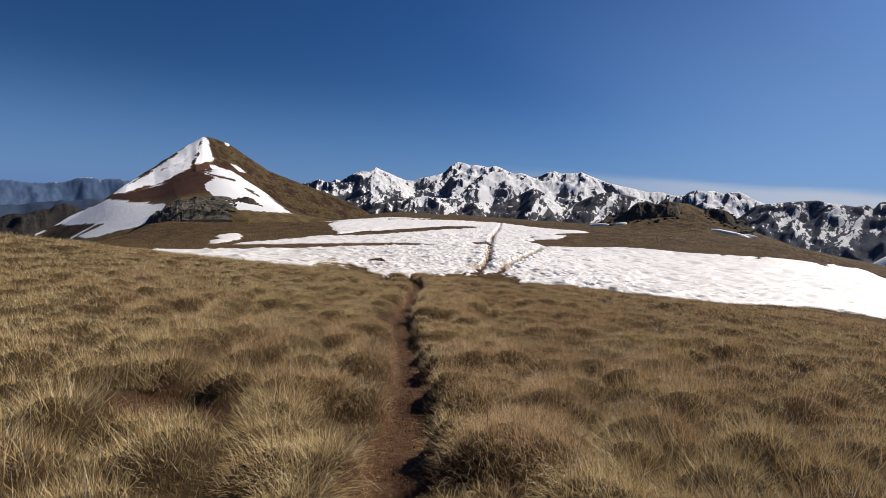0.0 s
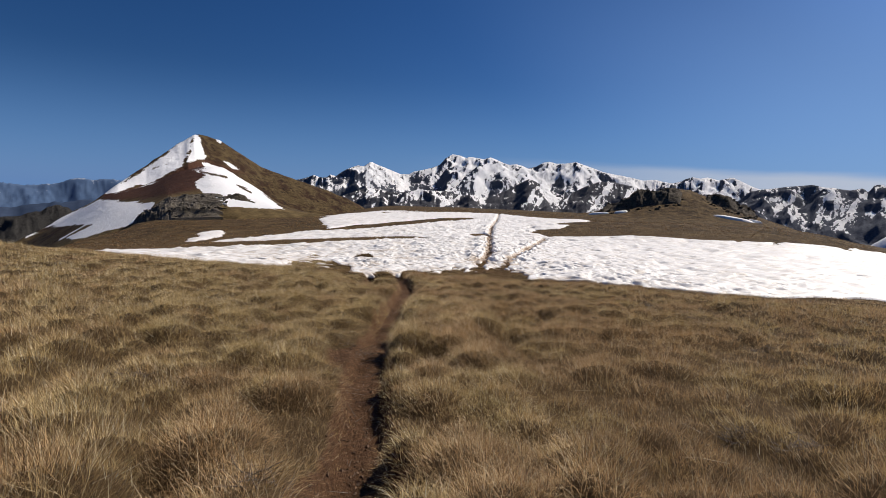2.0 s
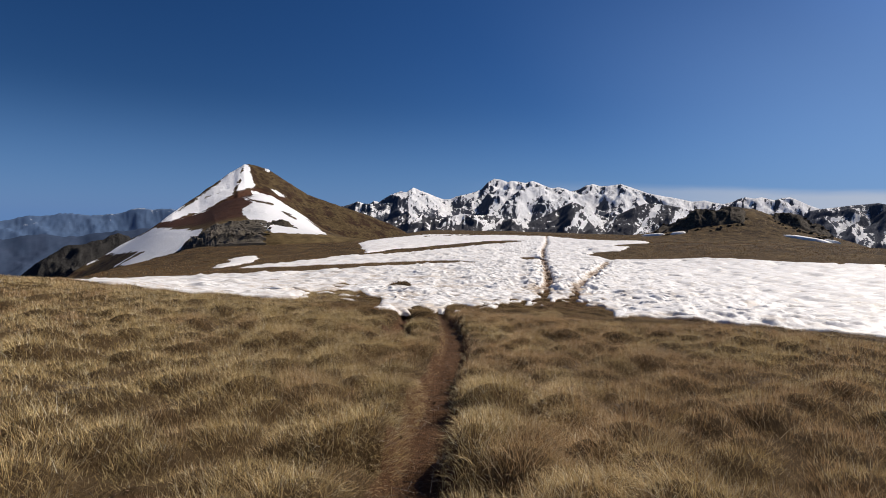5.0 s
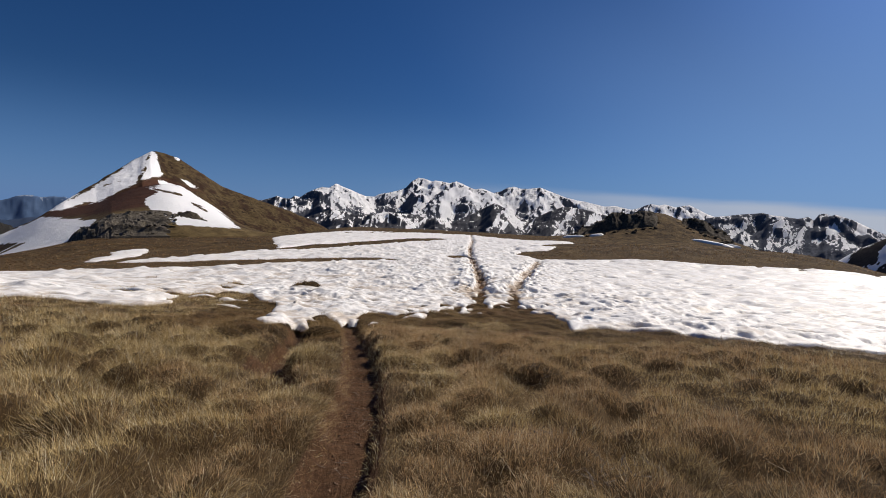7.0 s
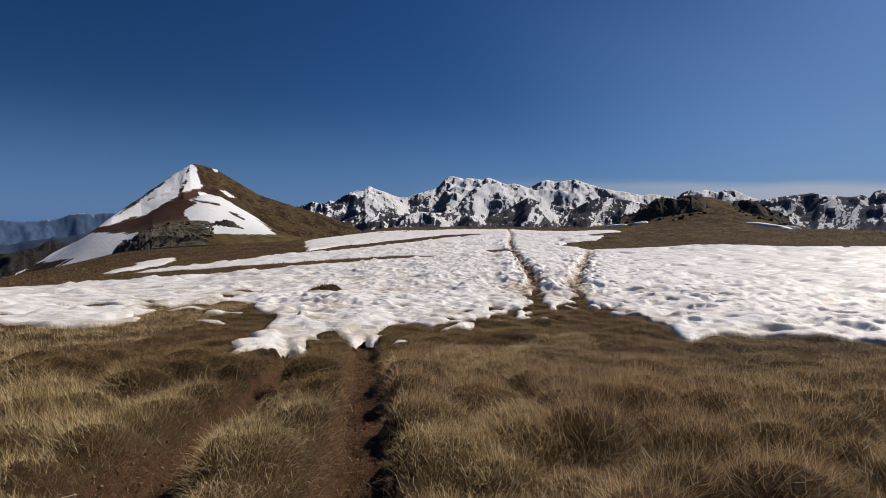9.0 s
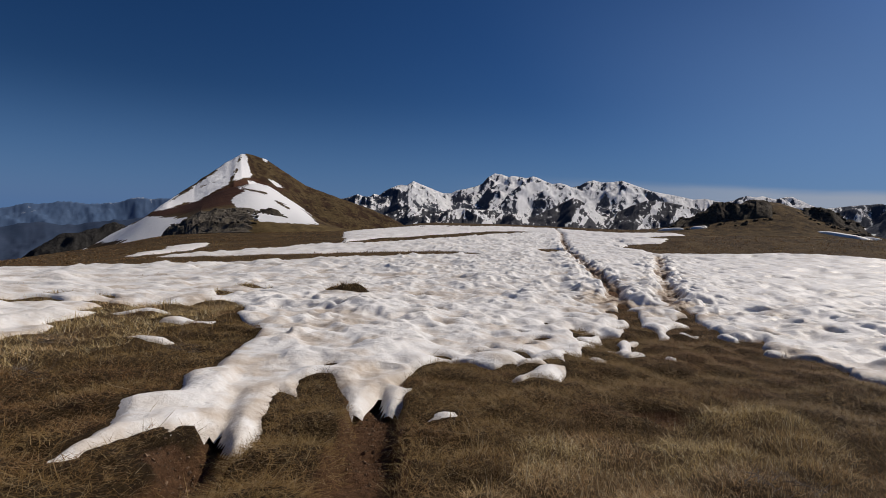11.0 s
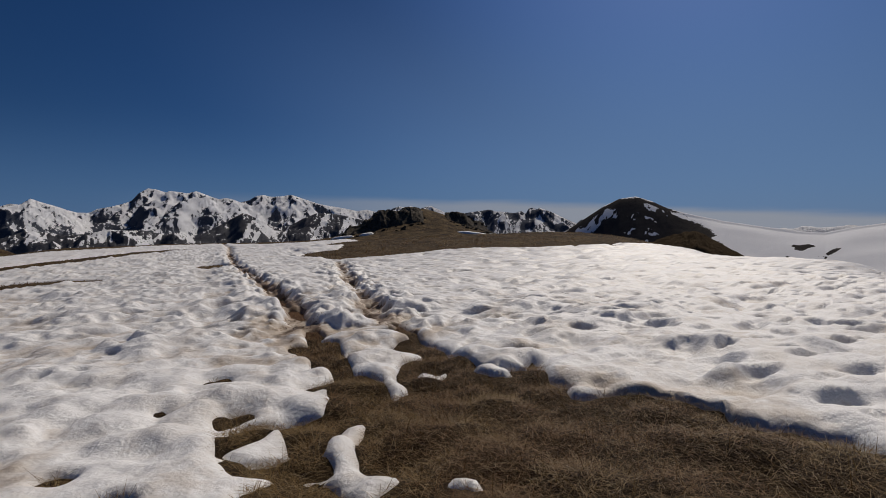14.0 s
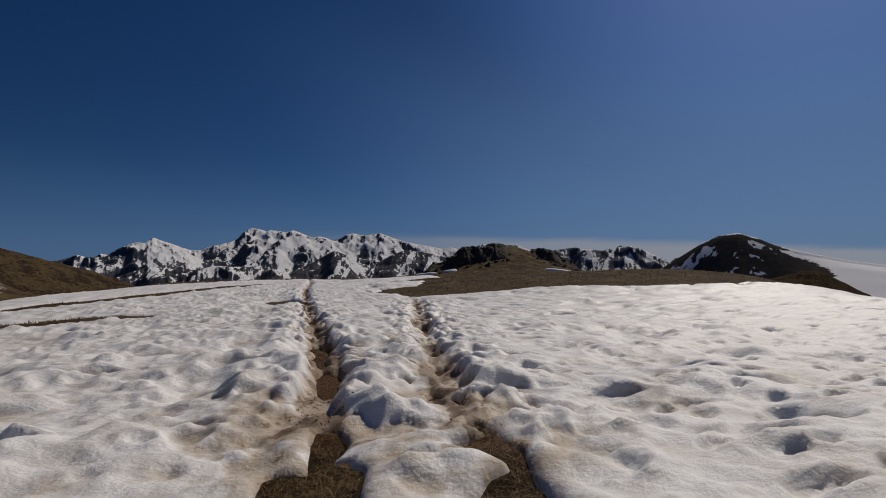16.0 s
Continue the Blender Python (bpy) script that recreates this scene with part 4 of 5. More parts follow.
def range_of_mountains(name, label, skyline, r_front, r_crest, floor, seed, rough, mat, snow_line, step, category="mountain", rows=125, snow_gain=1.0, relief=0.85, streaks=1.0):
    """Skyline: bearing (left positive) and angle over the horizon of the crest. Spurs run down from it towards the viewer."""
    sk = np.array(sorted(skyline))
    bearings = np.arange(sk[0, 0], sk[-1, 0], step)
    ranges = np.concatenate([np.linspace(r_front, r_crest, rows), np.linspace(r_crest, r_crest * 1.25, 9)[1:]])
    b, r, x, y = polar(bearings, ranges)
    deg = np.degrees(b)
    s = (r - r_front) / (r_crest - r_front)
    rise = np.clip(s, 0, 1)
    # The ridges wander as they come down.
    wander = np.degrees(0.22 * rough / r_crest) * fractal(x, y, rough * 0.8, seed + 5, 4) * (1 - rise) ** 0.6
    sky_e = np.interp(deg + wander, sk[:, 0], sk[:, 1]) + 0.05 * fractal(deg, 0 * deg, 0.5, seed + 6, 3) * (sk[:, 1].max() - sk[:, 1].min()) / 4.5
    sky_z = EYE[2] + r_crest * np.tan(np.radians(sky_e))
    warp = 0.35 * rough * fractal(x, y, rough, seed + 7, 3)
    spur = 0.6 * ridged(x + warp, y - warp, rough, seed, 6) + 0.4 * ridged(x - warp, y + warp, 0.45 * rough, seed + 20, 5)
    shape = 0.5 * rise ** 1.1 + 0.5 * rise ** 2.4
    z = floor + (sky_z - floor) * shape
    z = z + relief * (sky_z - floor) * (spur - 0.40) * (rise * (1.02 - rise) * 2.8) ** 0.6 * (s <= 1)
    z = z + (sky_z - floor) * 0.085 * fractal(x, y, rough * 0.14, seed + 3, 5, 0.65) * smooth(0.1, 0.9, rise) * (1 - 0.55 * rise)
    z = np.where(s > 1, z - (r - r_crest) * 0.75, z)
    # No spur stands higher against the sky than the crest behind it.
    limit = EYE[2] + r * (sky_z - EYE[2]) / r_crest - 0.02 * r_crest * (1 - rise)
    over = z - limit
    z = np.where((s < 1) & (over > 0), limit + 0.15 * over * (1 - rise), z)
    dzr = np.gradient(z, axis=1) / np.gradient(r, axis=1)
    dzb = np.gradient(z, axis=0) / (np.gradient(b, axis=0) * r)
    steep = np.hypot(dzr, dzb)
    high = (z - floor) / (sky_z.max() - floor)
    # snow lies on the high flanks and runs down in the gullies; ribs and steep walls stay bare
    across = np.radians(deg) * r_crest + 0.4 * rough * fractal(x, y, 0.3 * rough, seed + 12, 4)
    gully = smooth(0.45, 0.7, ridged(across, r * 0.2, 0.085 * rough, seed + 8, 4)) * smooth(0.02, 0.2, rise)
    rib = smooth(0.5, 0.75, ridged(across, r * 0.35, 0.13 * rough, seed + 10, 5))
    snow_c = 0.5 + snow_gain * (1.15 * (high - snow_line) - 0.5 * (steep - 0.6) + 0.45 * (0.45 - spur) + streaks * (0.6 * gully - 0.06 - 0.55 * rib) + 0.7 * fractal(x, y, 0.2 * rough, seed + 9, 6, 0.65))
    heath = smooth(0.5, 0.2, high) * smooth(0.9, 0.5, steep)
    ob = new(name, mesh_from(name, np.stack([x, y, z], -1).reshape(-1, 3), grid_faces(len(bearings), len(ranges))[:, ::-1], mat, [("snow", snow_c), ("heath", heath)]))
    return tagged(ob, label, category)


# Rock lightened and blued: the haze of distance is put into its colour.
MAT_RANGE = mountain_material("hazed_alpine_rock", (0.055, 0.065, 0.09), (0.15, 0.16, 0.185), (0.08, 0.074, 0.077), 0.0105, relief=0.55, fray=1.2)
SKY_MAIN = [(24, 0.2), (21, 0.6), (18.55, 1.1), (17.99, 1.26), (17.15, 1.62), (16.56, 1.42), (15.8, 1.42), (15.41, 1.75), (14.82, 1.62), (14.25, 2.08), (13.39, 2.57), (12.51, 2.88), (11.91, 2.8), (11.15, 3.35), (10.41, 3.04), (9.48, 2.74), (8.67, 2.43), (7.92, 2.18), (7.0, 2.18), (6.4, 2.53), (5.49, 2.72), (4.39, 3.04), (3.67, 3.34), (3.09, 4.05), (2.32, 4.54), (1.57, 4.46), (0.8, 4.21), (0.44, 4.35), (-0.31, 4.28), (-1.12, 4.15), (-1.85, 4.38), (-2.49, 4.17), (-3.25, 3.85), (-3.88, 3.64), (-4.67, 3.75), (-5.3, 3.6), (-5.93, 3.34), (-6.83, 3.57), (-7.41, 3.97), (-8.18, 4.13), (-8.92, 3.93), (-9.82, 3.98), (-10.41, 4.07), (-11.0, 4.16), (-11.61, 3.95), (-12.51, 3.64), (-13.71, 3.23), (-14.6, 3.04), (-15.76, 2.86), (-16.91, 2.63), (-17.76, 2.44), (-18.86, 2.56), (-19.69, 2.37), (-20.51, 2.24), (-21.3, 2.46), (-21.7, 2.71), (-22.31, 2.91), (-23.1, 2.78), (-23.61, 2.92), (-24.65, 2.64), (-25.28, 2.83), (-25.87, 2.92), (-26.63, 2.57), (-27.39, 2.17), (-28.38, 1.8), (-30.5, 1.0), (-36, 0.2)]


def massif(name, label, skyline, r_front, r_back, r_peaks, floor, seed, rough, mat, snow_line, slope, streaks=1.0, step=0.078, rows=150):
    """Summits that stand behind one another, with ridges and cirques running down from them; skyline as above."""
    sk = np.array(sorted(skyline))
    bearings, ranges = np.arange(sk[0, 0], sk[-1, 0], step), np.linspace(r_front, r_back, rows)
    b, r, x, y = polar(bearings, ranges)
    deg = np.degrees(b)
    warp = fractal(x, y, 0.9 * rough, seed, 4)
    wx, wy = x + 0.3 * rough * warp, y + 0.3 * rough * fractal(x, y, 0.9 * rough, seed + 1, 4)
    spur = ridged(wx, wy, 0.8 * rough, seed + 2, 6, 0.55)
    g = random.Random(seed)
    z = np.full(x.shape, float(floor))
    for k in range(1, len(sk) - 1):
        if sk[k, 1] >= sk[k - 1, 1] and sk[k, 1] >= sk[k + 1, 1]:
            at = r_peaks + (r_back - r_front) * g.uniform(-0.12, 0.12)
            px, py = EYE[0] - at * math.sin(radians(sk[k, 0])), EYE[1] + at * math.cos(radians(sk[k, 0]))
            far = np.hypot(wx - px, wy - py)
            top_z = EYE[2] + at * math.tan(radians(sk[k, 1]))
            # arms of the summit reach out like a star
            arms = 0.72 + 0.5 * value_noise(3.0 * np.cos(np.arctan2(wy - py, wx - px)) + 9 * k, 3.0 * np.sin(np.arctan2(wy - py, wx - px)), 1.0, seed + 3)
            z = np.maximum(z, top_z - slope * arms * far * (1 - 0.18 * smooth(0, 900, far)))
    depth = smooth(0, 260, z.max() - z) * 0.8 + 0.2
    z = z + 0.17 * rough * (spur - 0.42) * depth + 0.05 * rough * (ridged(wx, wy, 0.26 * rough, seed + 5, 4, 0.6) - 0.42) + 0.045 * rough * fractal(x, y, 0.16 * rough, seed + 4, 5, 0.6)
    want = EYE[2] + np.tan(np.radians(np.interp(bearings, sk[:, 0], sk[:, 1])))[:, None] * r
    n, wide = np.arange(len(bearings)), int(0.75 / step)
    for turn in range(6):
        # lift or lower the mass until its highest line of sight meets the skyline: broadly first, then along the crest alone
        crest = np.argmax((z - EYE[2]) / r, axis=1)
        gain = np.clip((want[n, crest] - floor) / np.maximum(z[n, crest] - floor, 1.0), 0.2, 4)
        if turn < 3:
            z = floor + (z - floor) * np.convolve(np.pad(gain, wide, "edge"), np.full(2 * wide + 1, 1 / (2 * wide + 1)), "valid")[:, None]
        else:
            near = np.exp(-((r - ranges[crest][:, None]) / (0.35 * rough)) ** 2)
            z = floor + (z - floor) * (1 + (gain - 1)[:, None] * near)
            z = np.minimum(z, want)
    dzr = np.gradient(z, axis=1) / np.gradient(r, axis=1)
    dzb = np.gradient(z, axis=0) / (np.gradient(b, axis=0) * r)
    steep = np.hypot(dzr, dzb)
    high = (z - floor) / (z.max() - floor)
    across = np.radians(deg) * r_peaks + 0.12 * rough * warp
    gully = smooth(0.5, 0.72, ridged(across + 0.6 * z, z * 0.5, 0.14 * rough, seed + 8, 4))
    rib = smooth(0.5, 0.75, ridged(across - 0.7 * z, z * 0.6, 0.17 * rough, seed + 10, 5))
    # snow keeps on the sunny eastern flanks and in the gullies, the western walls stand bare
    snow_c = 0.5 + 2.3 * (np.minimum(high, 0.74) - snow_line) + 0.62 * np.tanh(2.2 * dzb) - 0.45 * (steep - 0.6) + 0.3 * (0.45 - spur) + streaks * (0.55 * gully - 0.08 - 0.4 * rib) + 0.7 * fractal(across, 1.5 * z, 0.17 * rough, seed + 9, 6, 0.68)
    heath = smooth(0.5, 0.2, high) * smooth(0.9, 0.5, steep)
    return relief_parts(name, label, "mountain", np.stack([x, y, z], -1).reshape(-1, 3), grid_faces(len(bearings), len(ranges))[:, ::-1], mat, [("snow", snow_c), ("heath", heath)], snow_c)


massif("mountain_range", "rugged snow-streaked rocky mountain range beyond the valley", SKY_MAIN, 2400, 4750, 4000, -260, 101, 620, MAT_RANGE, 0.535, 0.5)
# The foothills' rock carries the same blue haze in its base colour.
MAT_FOOT = mountain_material("hazed_foothill_rock", (0.06, 0.065, 0.08), (0.14, 0.14, 0.15), (0.085, 0.075, 0.07), 0.013, relief=0.55, fray=1.2)
FOOT_LINE = [(22, -2.0), (15.86, -1.11), (14.41, -0.59), (12.66, 0.13), (11.48, 0.58), (10.26, 0.42), (8.72, 0.15), (7.19, 0.25), (5.67, 0.61), (4.23, 0.52), (2.87, 0.54), (0.97, 0.11), (-0.27, 0.32), (-1.55, -0.22), (-2.45, 0.21), (-3.95, 0.99), (-5.13, 1.69), (-6.2, 2.25), (-7.58, 1.66), (-8.85, 0.94), (-9.97, 0.52), (-10.95, 1.01), (-12.08, 1.63), (-13.5, 2.2), (-15.24, 2.12), (-16.97, 1.81), (-18.68, 1.32), (-20.9, 0.88), (-27, -1.5)]
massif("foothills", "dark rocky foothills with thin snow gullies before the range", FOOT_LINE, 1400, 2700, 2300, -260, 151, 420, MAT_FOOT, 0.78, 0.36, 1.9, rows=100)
SKY_EAST = [(-24, -1.5), (-26.54, 0.8), (-27.43, 1.68), (-28.36, 1.9), (-29.06, 1.99), (-29.96, 2.15), (-30.63, 2.24), (-31.52, 2.34), (-32.16, 2.43), (-33.04, 2.21), (-33.68, 2.2), (-34.31, 2.08), (-34.93, 2.01), (-35.72, 2.21), (-36.48, 2.49), (-36.93, 2.56), (-37.63, 2.5), (-36.13, 1.89), (-37.34, 2.36), (-38.83, 2.09), (-40.01, 1.46), (-41.48, 0.77), (-42, 1.2), (-46, 0.8), (-52, 0.3)]
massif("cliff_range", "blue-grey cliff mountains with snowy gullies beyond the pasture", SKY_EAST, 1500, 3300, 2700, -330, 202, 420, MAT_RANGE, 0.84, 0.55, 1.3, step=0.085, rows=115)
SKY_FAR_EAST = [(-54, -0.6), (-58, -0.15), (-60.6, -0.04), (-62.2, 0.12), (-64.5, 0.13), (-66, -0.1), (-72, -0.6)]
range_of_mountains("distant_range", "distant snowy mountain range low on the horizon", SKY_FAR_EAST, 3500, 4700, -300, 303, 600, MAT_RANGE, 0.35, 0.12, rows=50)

# Left: forest ridges and a far snowy chain, their haze mixed into the colours.
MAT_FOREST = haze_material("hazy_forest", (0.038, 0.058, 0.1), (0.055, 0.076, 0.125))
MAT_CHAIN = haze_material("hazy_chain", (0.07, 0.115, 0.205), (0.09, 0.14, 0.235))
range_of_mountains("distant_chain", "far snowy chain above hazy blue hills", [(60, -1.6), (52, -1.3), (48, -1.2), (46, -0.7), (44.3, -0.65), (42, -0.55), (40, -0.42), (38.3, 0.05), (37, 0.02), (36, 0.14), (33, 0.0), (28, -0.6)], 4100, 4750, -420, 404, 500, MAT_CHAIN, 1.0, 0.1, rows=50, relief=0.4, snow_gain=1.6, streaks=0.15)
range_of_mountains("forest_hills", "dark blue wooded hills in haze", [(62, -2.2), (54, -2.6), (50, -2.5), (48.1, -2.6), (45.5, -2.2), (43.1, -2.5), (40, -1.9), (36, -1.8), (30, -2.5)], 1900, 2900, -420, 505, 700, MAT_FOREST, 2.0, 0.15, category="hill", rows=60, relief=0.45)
range_of_mountains("rocky_spur", "brown slope with a grey limestone crest above the valley", [(49, -7.5), (45.9, -4.9), (43.1, -3.15), (41.4, -2.4), (40.6, -2.25), (39.9, -2.0), (38.9, -2.3), (36, -3.5), (32, -5)], 700, 1200, -220, 606, 160, mountain_material("spur_rock", (0.022, 0.021, 0.021), (0.085, 0.082, 0.078), (0.022, 0.016, 0.010), 0.03, -0.9), 2.0, 0.08, category="hill", rows=70)


# The pyramid peak on the left, with a shoulder towards the path.
PEAK_R = 812.0
PROFILE = [(44.5, -6.6), (43.1, -5.64), (40.1, -3.56), (37.3, -1.81), (35.4, -0.12), (32.9, 1.66), (30.35, 4.0), (28.9, 5.0), (28.4, 5.08), (27.65, 4.9), (26.5, 4.6), (24.8, 3.53), (22.5, 2.16), (20.15, 1.47), (16.5, 0.26), (13.4, -0.88), (11.5, -1.76), (9.0, -3.2), (5.0, -5.5)]
SNOW_FACE = [(28.85, 5.2), (28.2, 4.6), (28.95, 2.45), (29.6, 2.3), (29.5, 3.3), (30.1, 1.8), (32.9, 0.0), (35.5, -0.85), (37.2, -1.2), (36.3, -0.55), (32.95, 1.5), (30.4, 3.85)]
SNOW_CREST = [(28.9, 5.3), (28.35, 4.6), (27.9, 3.4), (27.5, 2.75), (29.3, 2.4), (29.0, 3.8)]
SNOW_BOWL = [(28.2, 2.4), (26.5, 2.0), (24.8, 1.15), (23.0, 0.0), (21.6, -1.2), (20.7, -2.0), (26.4, -2.0), (27.3, -1.3), (28.9, -0.5), (29.5, 0.1), (28.2, 1.2), (29.2, 1.5), (28.0, 1.9)]
SNOW_LOW = [(37.1, -1.7), (33.2, -1.75), (33.9, -3.1), (35.9, -4.2), (39.1, -5.3), (40.6, -5.3), (38.3, -4.0), (41.2, -4.25), (42.5, -5.1), (40.1, -3.5)]
SNOW_DASH = [(26.6, 2.8), (25.4, 2.4), (24.4, 1.75), (25.4, 1.85)]
SNOW_TOP = [(27.1, 4.95), (26.2, 4.6), (26.5, 4.35), (27.0, 4.6)]
HEATHER = [(36.5, -1.0), (33.4, -0.2), (30.3, 1.5), (29.0, 2.35), (27.4, 2.6), (24.0, 1.4), (28.0, 1.6), (28.8, -0.3), (30.8, -0.6), (33, -1.3), (36.8, -1.6)]


PEAK_GRID = {}


def peak():
    bearings = np.arange(5.0, 44.5, 0.105)
    ranges = np.concatenate([np.linspace(140, 560, 130), np.linspace(560, 850, 130)[1:], np.linspace(850, 1200, 14)[1:]])
    b, r, x, y = polar(bearings, ranges)
    deg = np.degrees(b)
    pr = np.array(sorted(PROFILE))
    bend = 0.5 * fractal(x, y, 70, 84, 4) * smooth(PEAK_R, PEAK_R - 120, r)
    fine_b = np.arange(3.0, 47.0, 0.05)
    # The western ridge comes towards the path, so that its snow face turns to the light.
    crest_r = np.convolve(np.interp(fine_b, [28.2, 30, 36, 44.5], [PEAK_R, 795, 625, 465]), np.full(21, 1 / 21), "same")
    crest_r = np.interp(deg, fine_b[12:-12], crest_r[12:-12])
    crest = EYE[2] + crest_r * np.tan(np.radians(np.interp(deg + bend, pr[:, 0], pr[:, 1]) + 0.05 * fractal(deg, 0 * deg, 0.8, 85, 4)))
    back = r - crest_r
    lean = np.interp(deg, [20, 27.5, 29.5, 36], [0.5, 0.5, 0.33, 0.3])
    main = crest - np.where(back < 0, lean * (np.sqrt(back * back + 120) - 11), 0.6 * back)
    # shoulder: a broad heather spur in front of the summit
    spine_e = np.interp(fine_b, [9, 16, 20.7, 23, 24.8, 27.4, 30.3, 33.4, 36.5, 40, 44.5], [-5, -2.9, -1.7, -0.1, 0.95, 2.25, 1.4, -0.3, -1.2, -3.7, -6.8])
    spine = 2.7 + 560 * np.tan(np.radians(np.interp(deg, fine_b[25:-25], np.convolve(spine_e, np.full(49, 1 / 49), "same")[25:-25])))
    fore = 560 - r
    t = np.clip(fore / 400, 0, 1)
    low_el = np.interp(deg, [9, 16, 20.7, 24, 28, 32, 34, 37, 40, 44.5], [-2.6, -2.3, -2.15, -2.05, -2.0, -2.1, -3.3, -4.9, -6.2, -9.0])
    low_z = 2.7 + 160 * np.tan(np.radians(low_el))
    should = np.where(fore > 0, spine + (low_z - spine) * (0.75 * t + 0.25 * t * t), spine - 0.55 * np.abs(fore))
    z = 4.0 * np.logaddexp(main / 4.0, should / 4.0)
    z = z + 2.2 * fractal(x, y, 60, 81, 5) * smooth(170, 300, r) + 1.3 * (ridged(x, y, 40, 82, 4) - 0.4) * smooth(300, 650, r) * smooth(29.5, 27, deg)
    z = z - 12 * smooth(184, 142, r)
    elev = np.degrees(np.arctan2(z - EYE[2], r))
    fuzz = 0.3 * fractal(x, y, 26, 83, 6, 0.65)
    cover = np.full(x.shape, -9.0)
    front = back < 6
    for shape, where in ((SNOW_FACE, r > 400), (SNOW_CREST, r > 520), (SNOW_BOWL, r > 160), (SNOW_LOW, r > 160), (SNOW_DASH, r > 400), (SNOW_TOP, r > 700)):
        cover = np.maximum(cover, np.where(where & front, inside_distance(deg, elev, shape), -9.0))
    # bare ribs of rock that break through the snow
    for rib in ([(28.95, 4.8), (29.25, 3.9), (29.3, 3.2), (29.75, 2.3)], [(31.2, 2.0), (32.6, 1.45)], [(30.6, 3.75), (32.6, 1.85), (35.2, -0.1)], [(28.6, 1.5), (26.3, 1.05)], [(25.2, 0.3), (23.9, -0.4)]):
        cover = np.minimum(cover, line_distance(deg, elev, rib) - 0.05)
    cover = np.clip(0.5 + 4.0 * (cover + fuzz), -1.5, 1.9)
    heather = smooth(-0.3, 0.2, inside_distance(deg, elev, HEATHER) + fuzz)
    PEAK_GRID.update(b=bearings, r=ranges, z=z)
    return relief_parts("pyramid_peak", "pyramid-shaped brown grassy peak with bright snow patches", "mountain", np.stack([x, y, z], -1).reshape(-1, 3), grid_faces(len(bearings), len(ranges))[:, ::-1], peak_material(), [("snow", cover), ("heather", heather), ("foot", smooth(300, 190, r))], cover)


def peak_material():
    m, n, l, b = material("peak_slope")
    v = place(n, l)
    fine = noise_node(n, l, 0.22, 8, 0.78, v)
    mid = noise_node(n, l, 0.05, 7, 0.75, v)
    grass = ramp(n, l, fine, [(0.3, (0.032, 0.022, 0.010)), (0.5, (0.085, 0.058, 0.027)), (0.7, (0.15, 0.106, 0.05))])
    shrub = ramp(n, l, mid, [(0.5, grey(0)), (0.56, grey(0.9))])
    grass = mix(n, l, shrub, grass, (0.036, 0.018, 0.011))
    bush = noise_node(n, l, 0.16, 3, 0.6, v)
    grass = mix(n, l, ramp(n, l, bush, [(0.6, grey(0)), (0.64, grey(1))]), grass, (0.022, 0.014, 0.009))
    heather = ramp(n, l, fine, [(0.3, (0.03, 0.014, 0.009)), (0.55, (0.075, 0.034, 0.02)), (0.72, (0.12, 0.06, 0.035))])
    pale = ramp(n, l, fine, [(0.32, (0.045, 0.03, 0.013)), (0.5, (0.125, 0.088, 0.04)), (0.68, (0.22, 0.16, 0.075))])
    grass = mix(n, l, attribute(n, "foot"), grass, pale)
    base = mix(n, l, attribute(n, "heather"), grass, heather)
    cover = maths(n, l, "ADD", attribute(n, "snow"), maths(n, l, "MULTIPLY", maths(n, l, "SUBTRACT", fine, 0.5), 2.4))
    l.new(mix(n, l, ramp(n, l, cover, [(0.47, grey(0)), (0.54, grey(1))]), base, (0.84, 0.85, 0.87)), b.inputs["Base Color"])
    b.inputs["Roughness"].default_value = 0.9
    b.inputs["Specular IOR Level"].default_value = 0.1
    bump(n, l, b, maths(n, l, "ADD", fine, mid), 0.8, 1.4)
    return m


peak()

# The dark dome on the right and the smooth snow saddle beside it.
DOME = [(-36, -3.5), (-39.3, -0.5), (-40.8, 0.46), (-42.3, 1.44), (-44.0, 2.56), (-45.5, 3.21), (-47.1, 3.4), (-48.5, 2.98), (-50.1, 2.2), (-51.7, 1.66), (-55.2, 0.73), (-59.0, 0.05), (-61.2, -0.34), (-63.0, -0.49), (-65.0, -0.06), (-67.0, 0.26), (-69.5, 0.5), (-76, 1.0), (-86, 0.2)]
DOME_ROCK = [(-38.5, -4.5), (-39.3, -1.0), (-42.3, 1.2), (-45.5, 3.0), (-47.4, 3.1), (-49.6, 2.2), (-51.2, 1.3), (-52.2, 0.6), (-53.5, -0.25), (-54.7, -1.1), (-56.5, -4.5)]


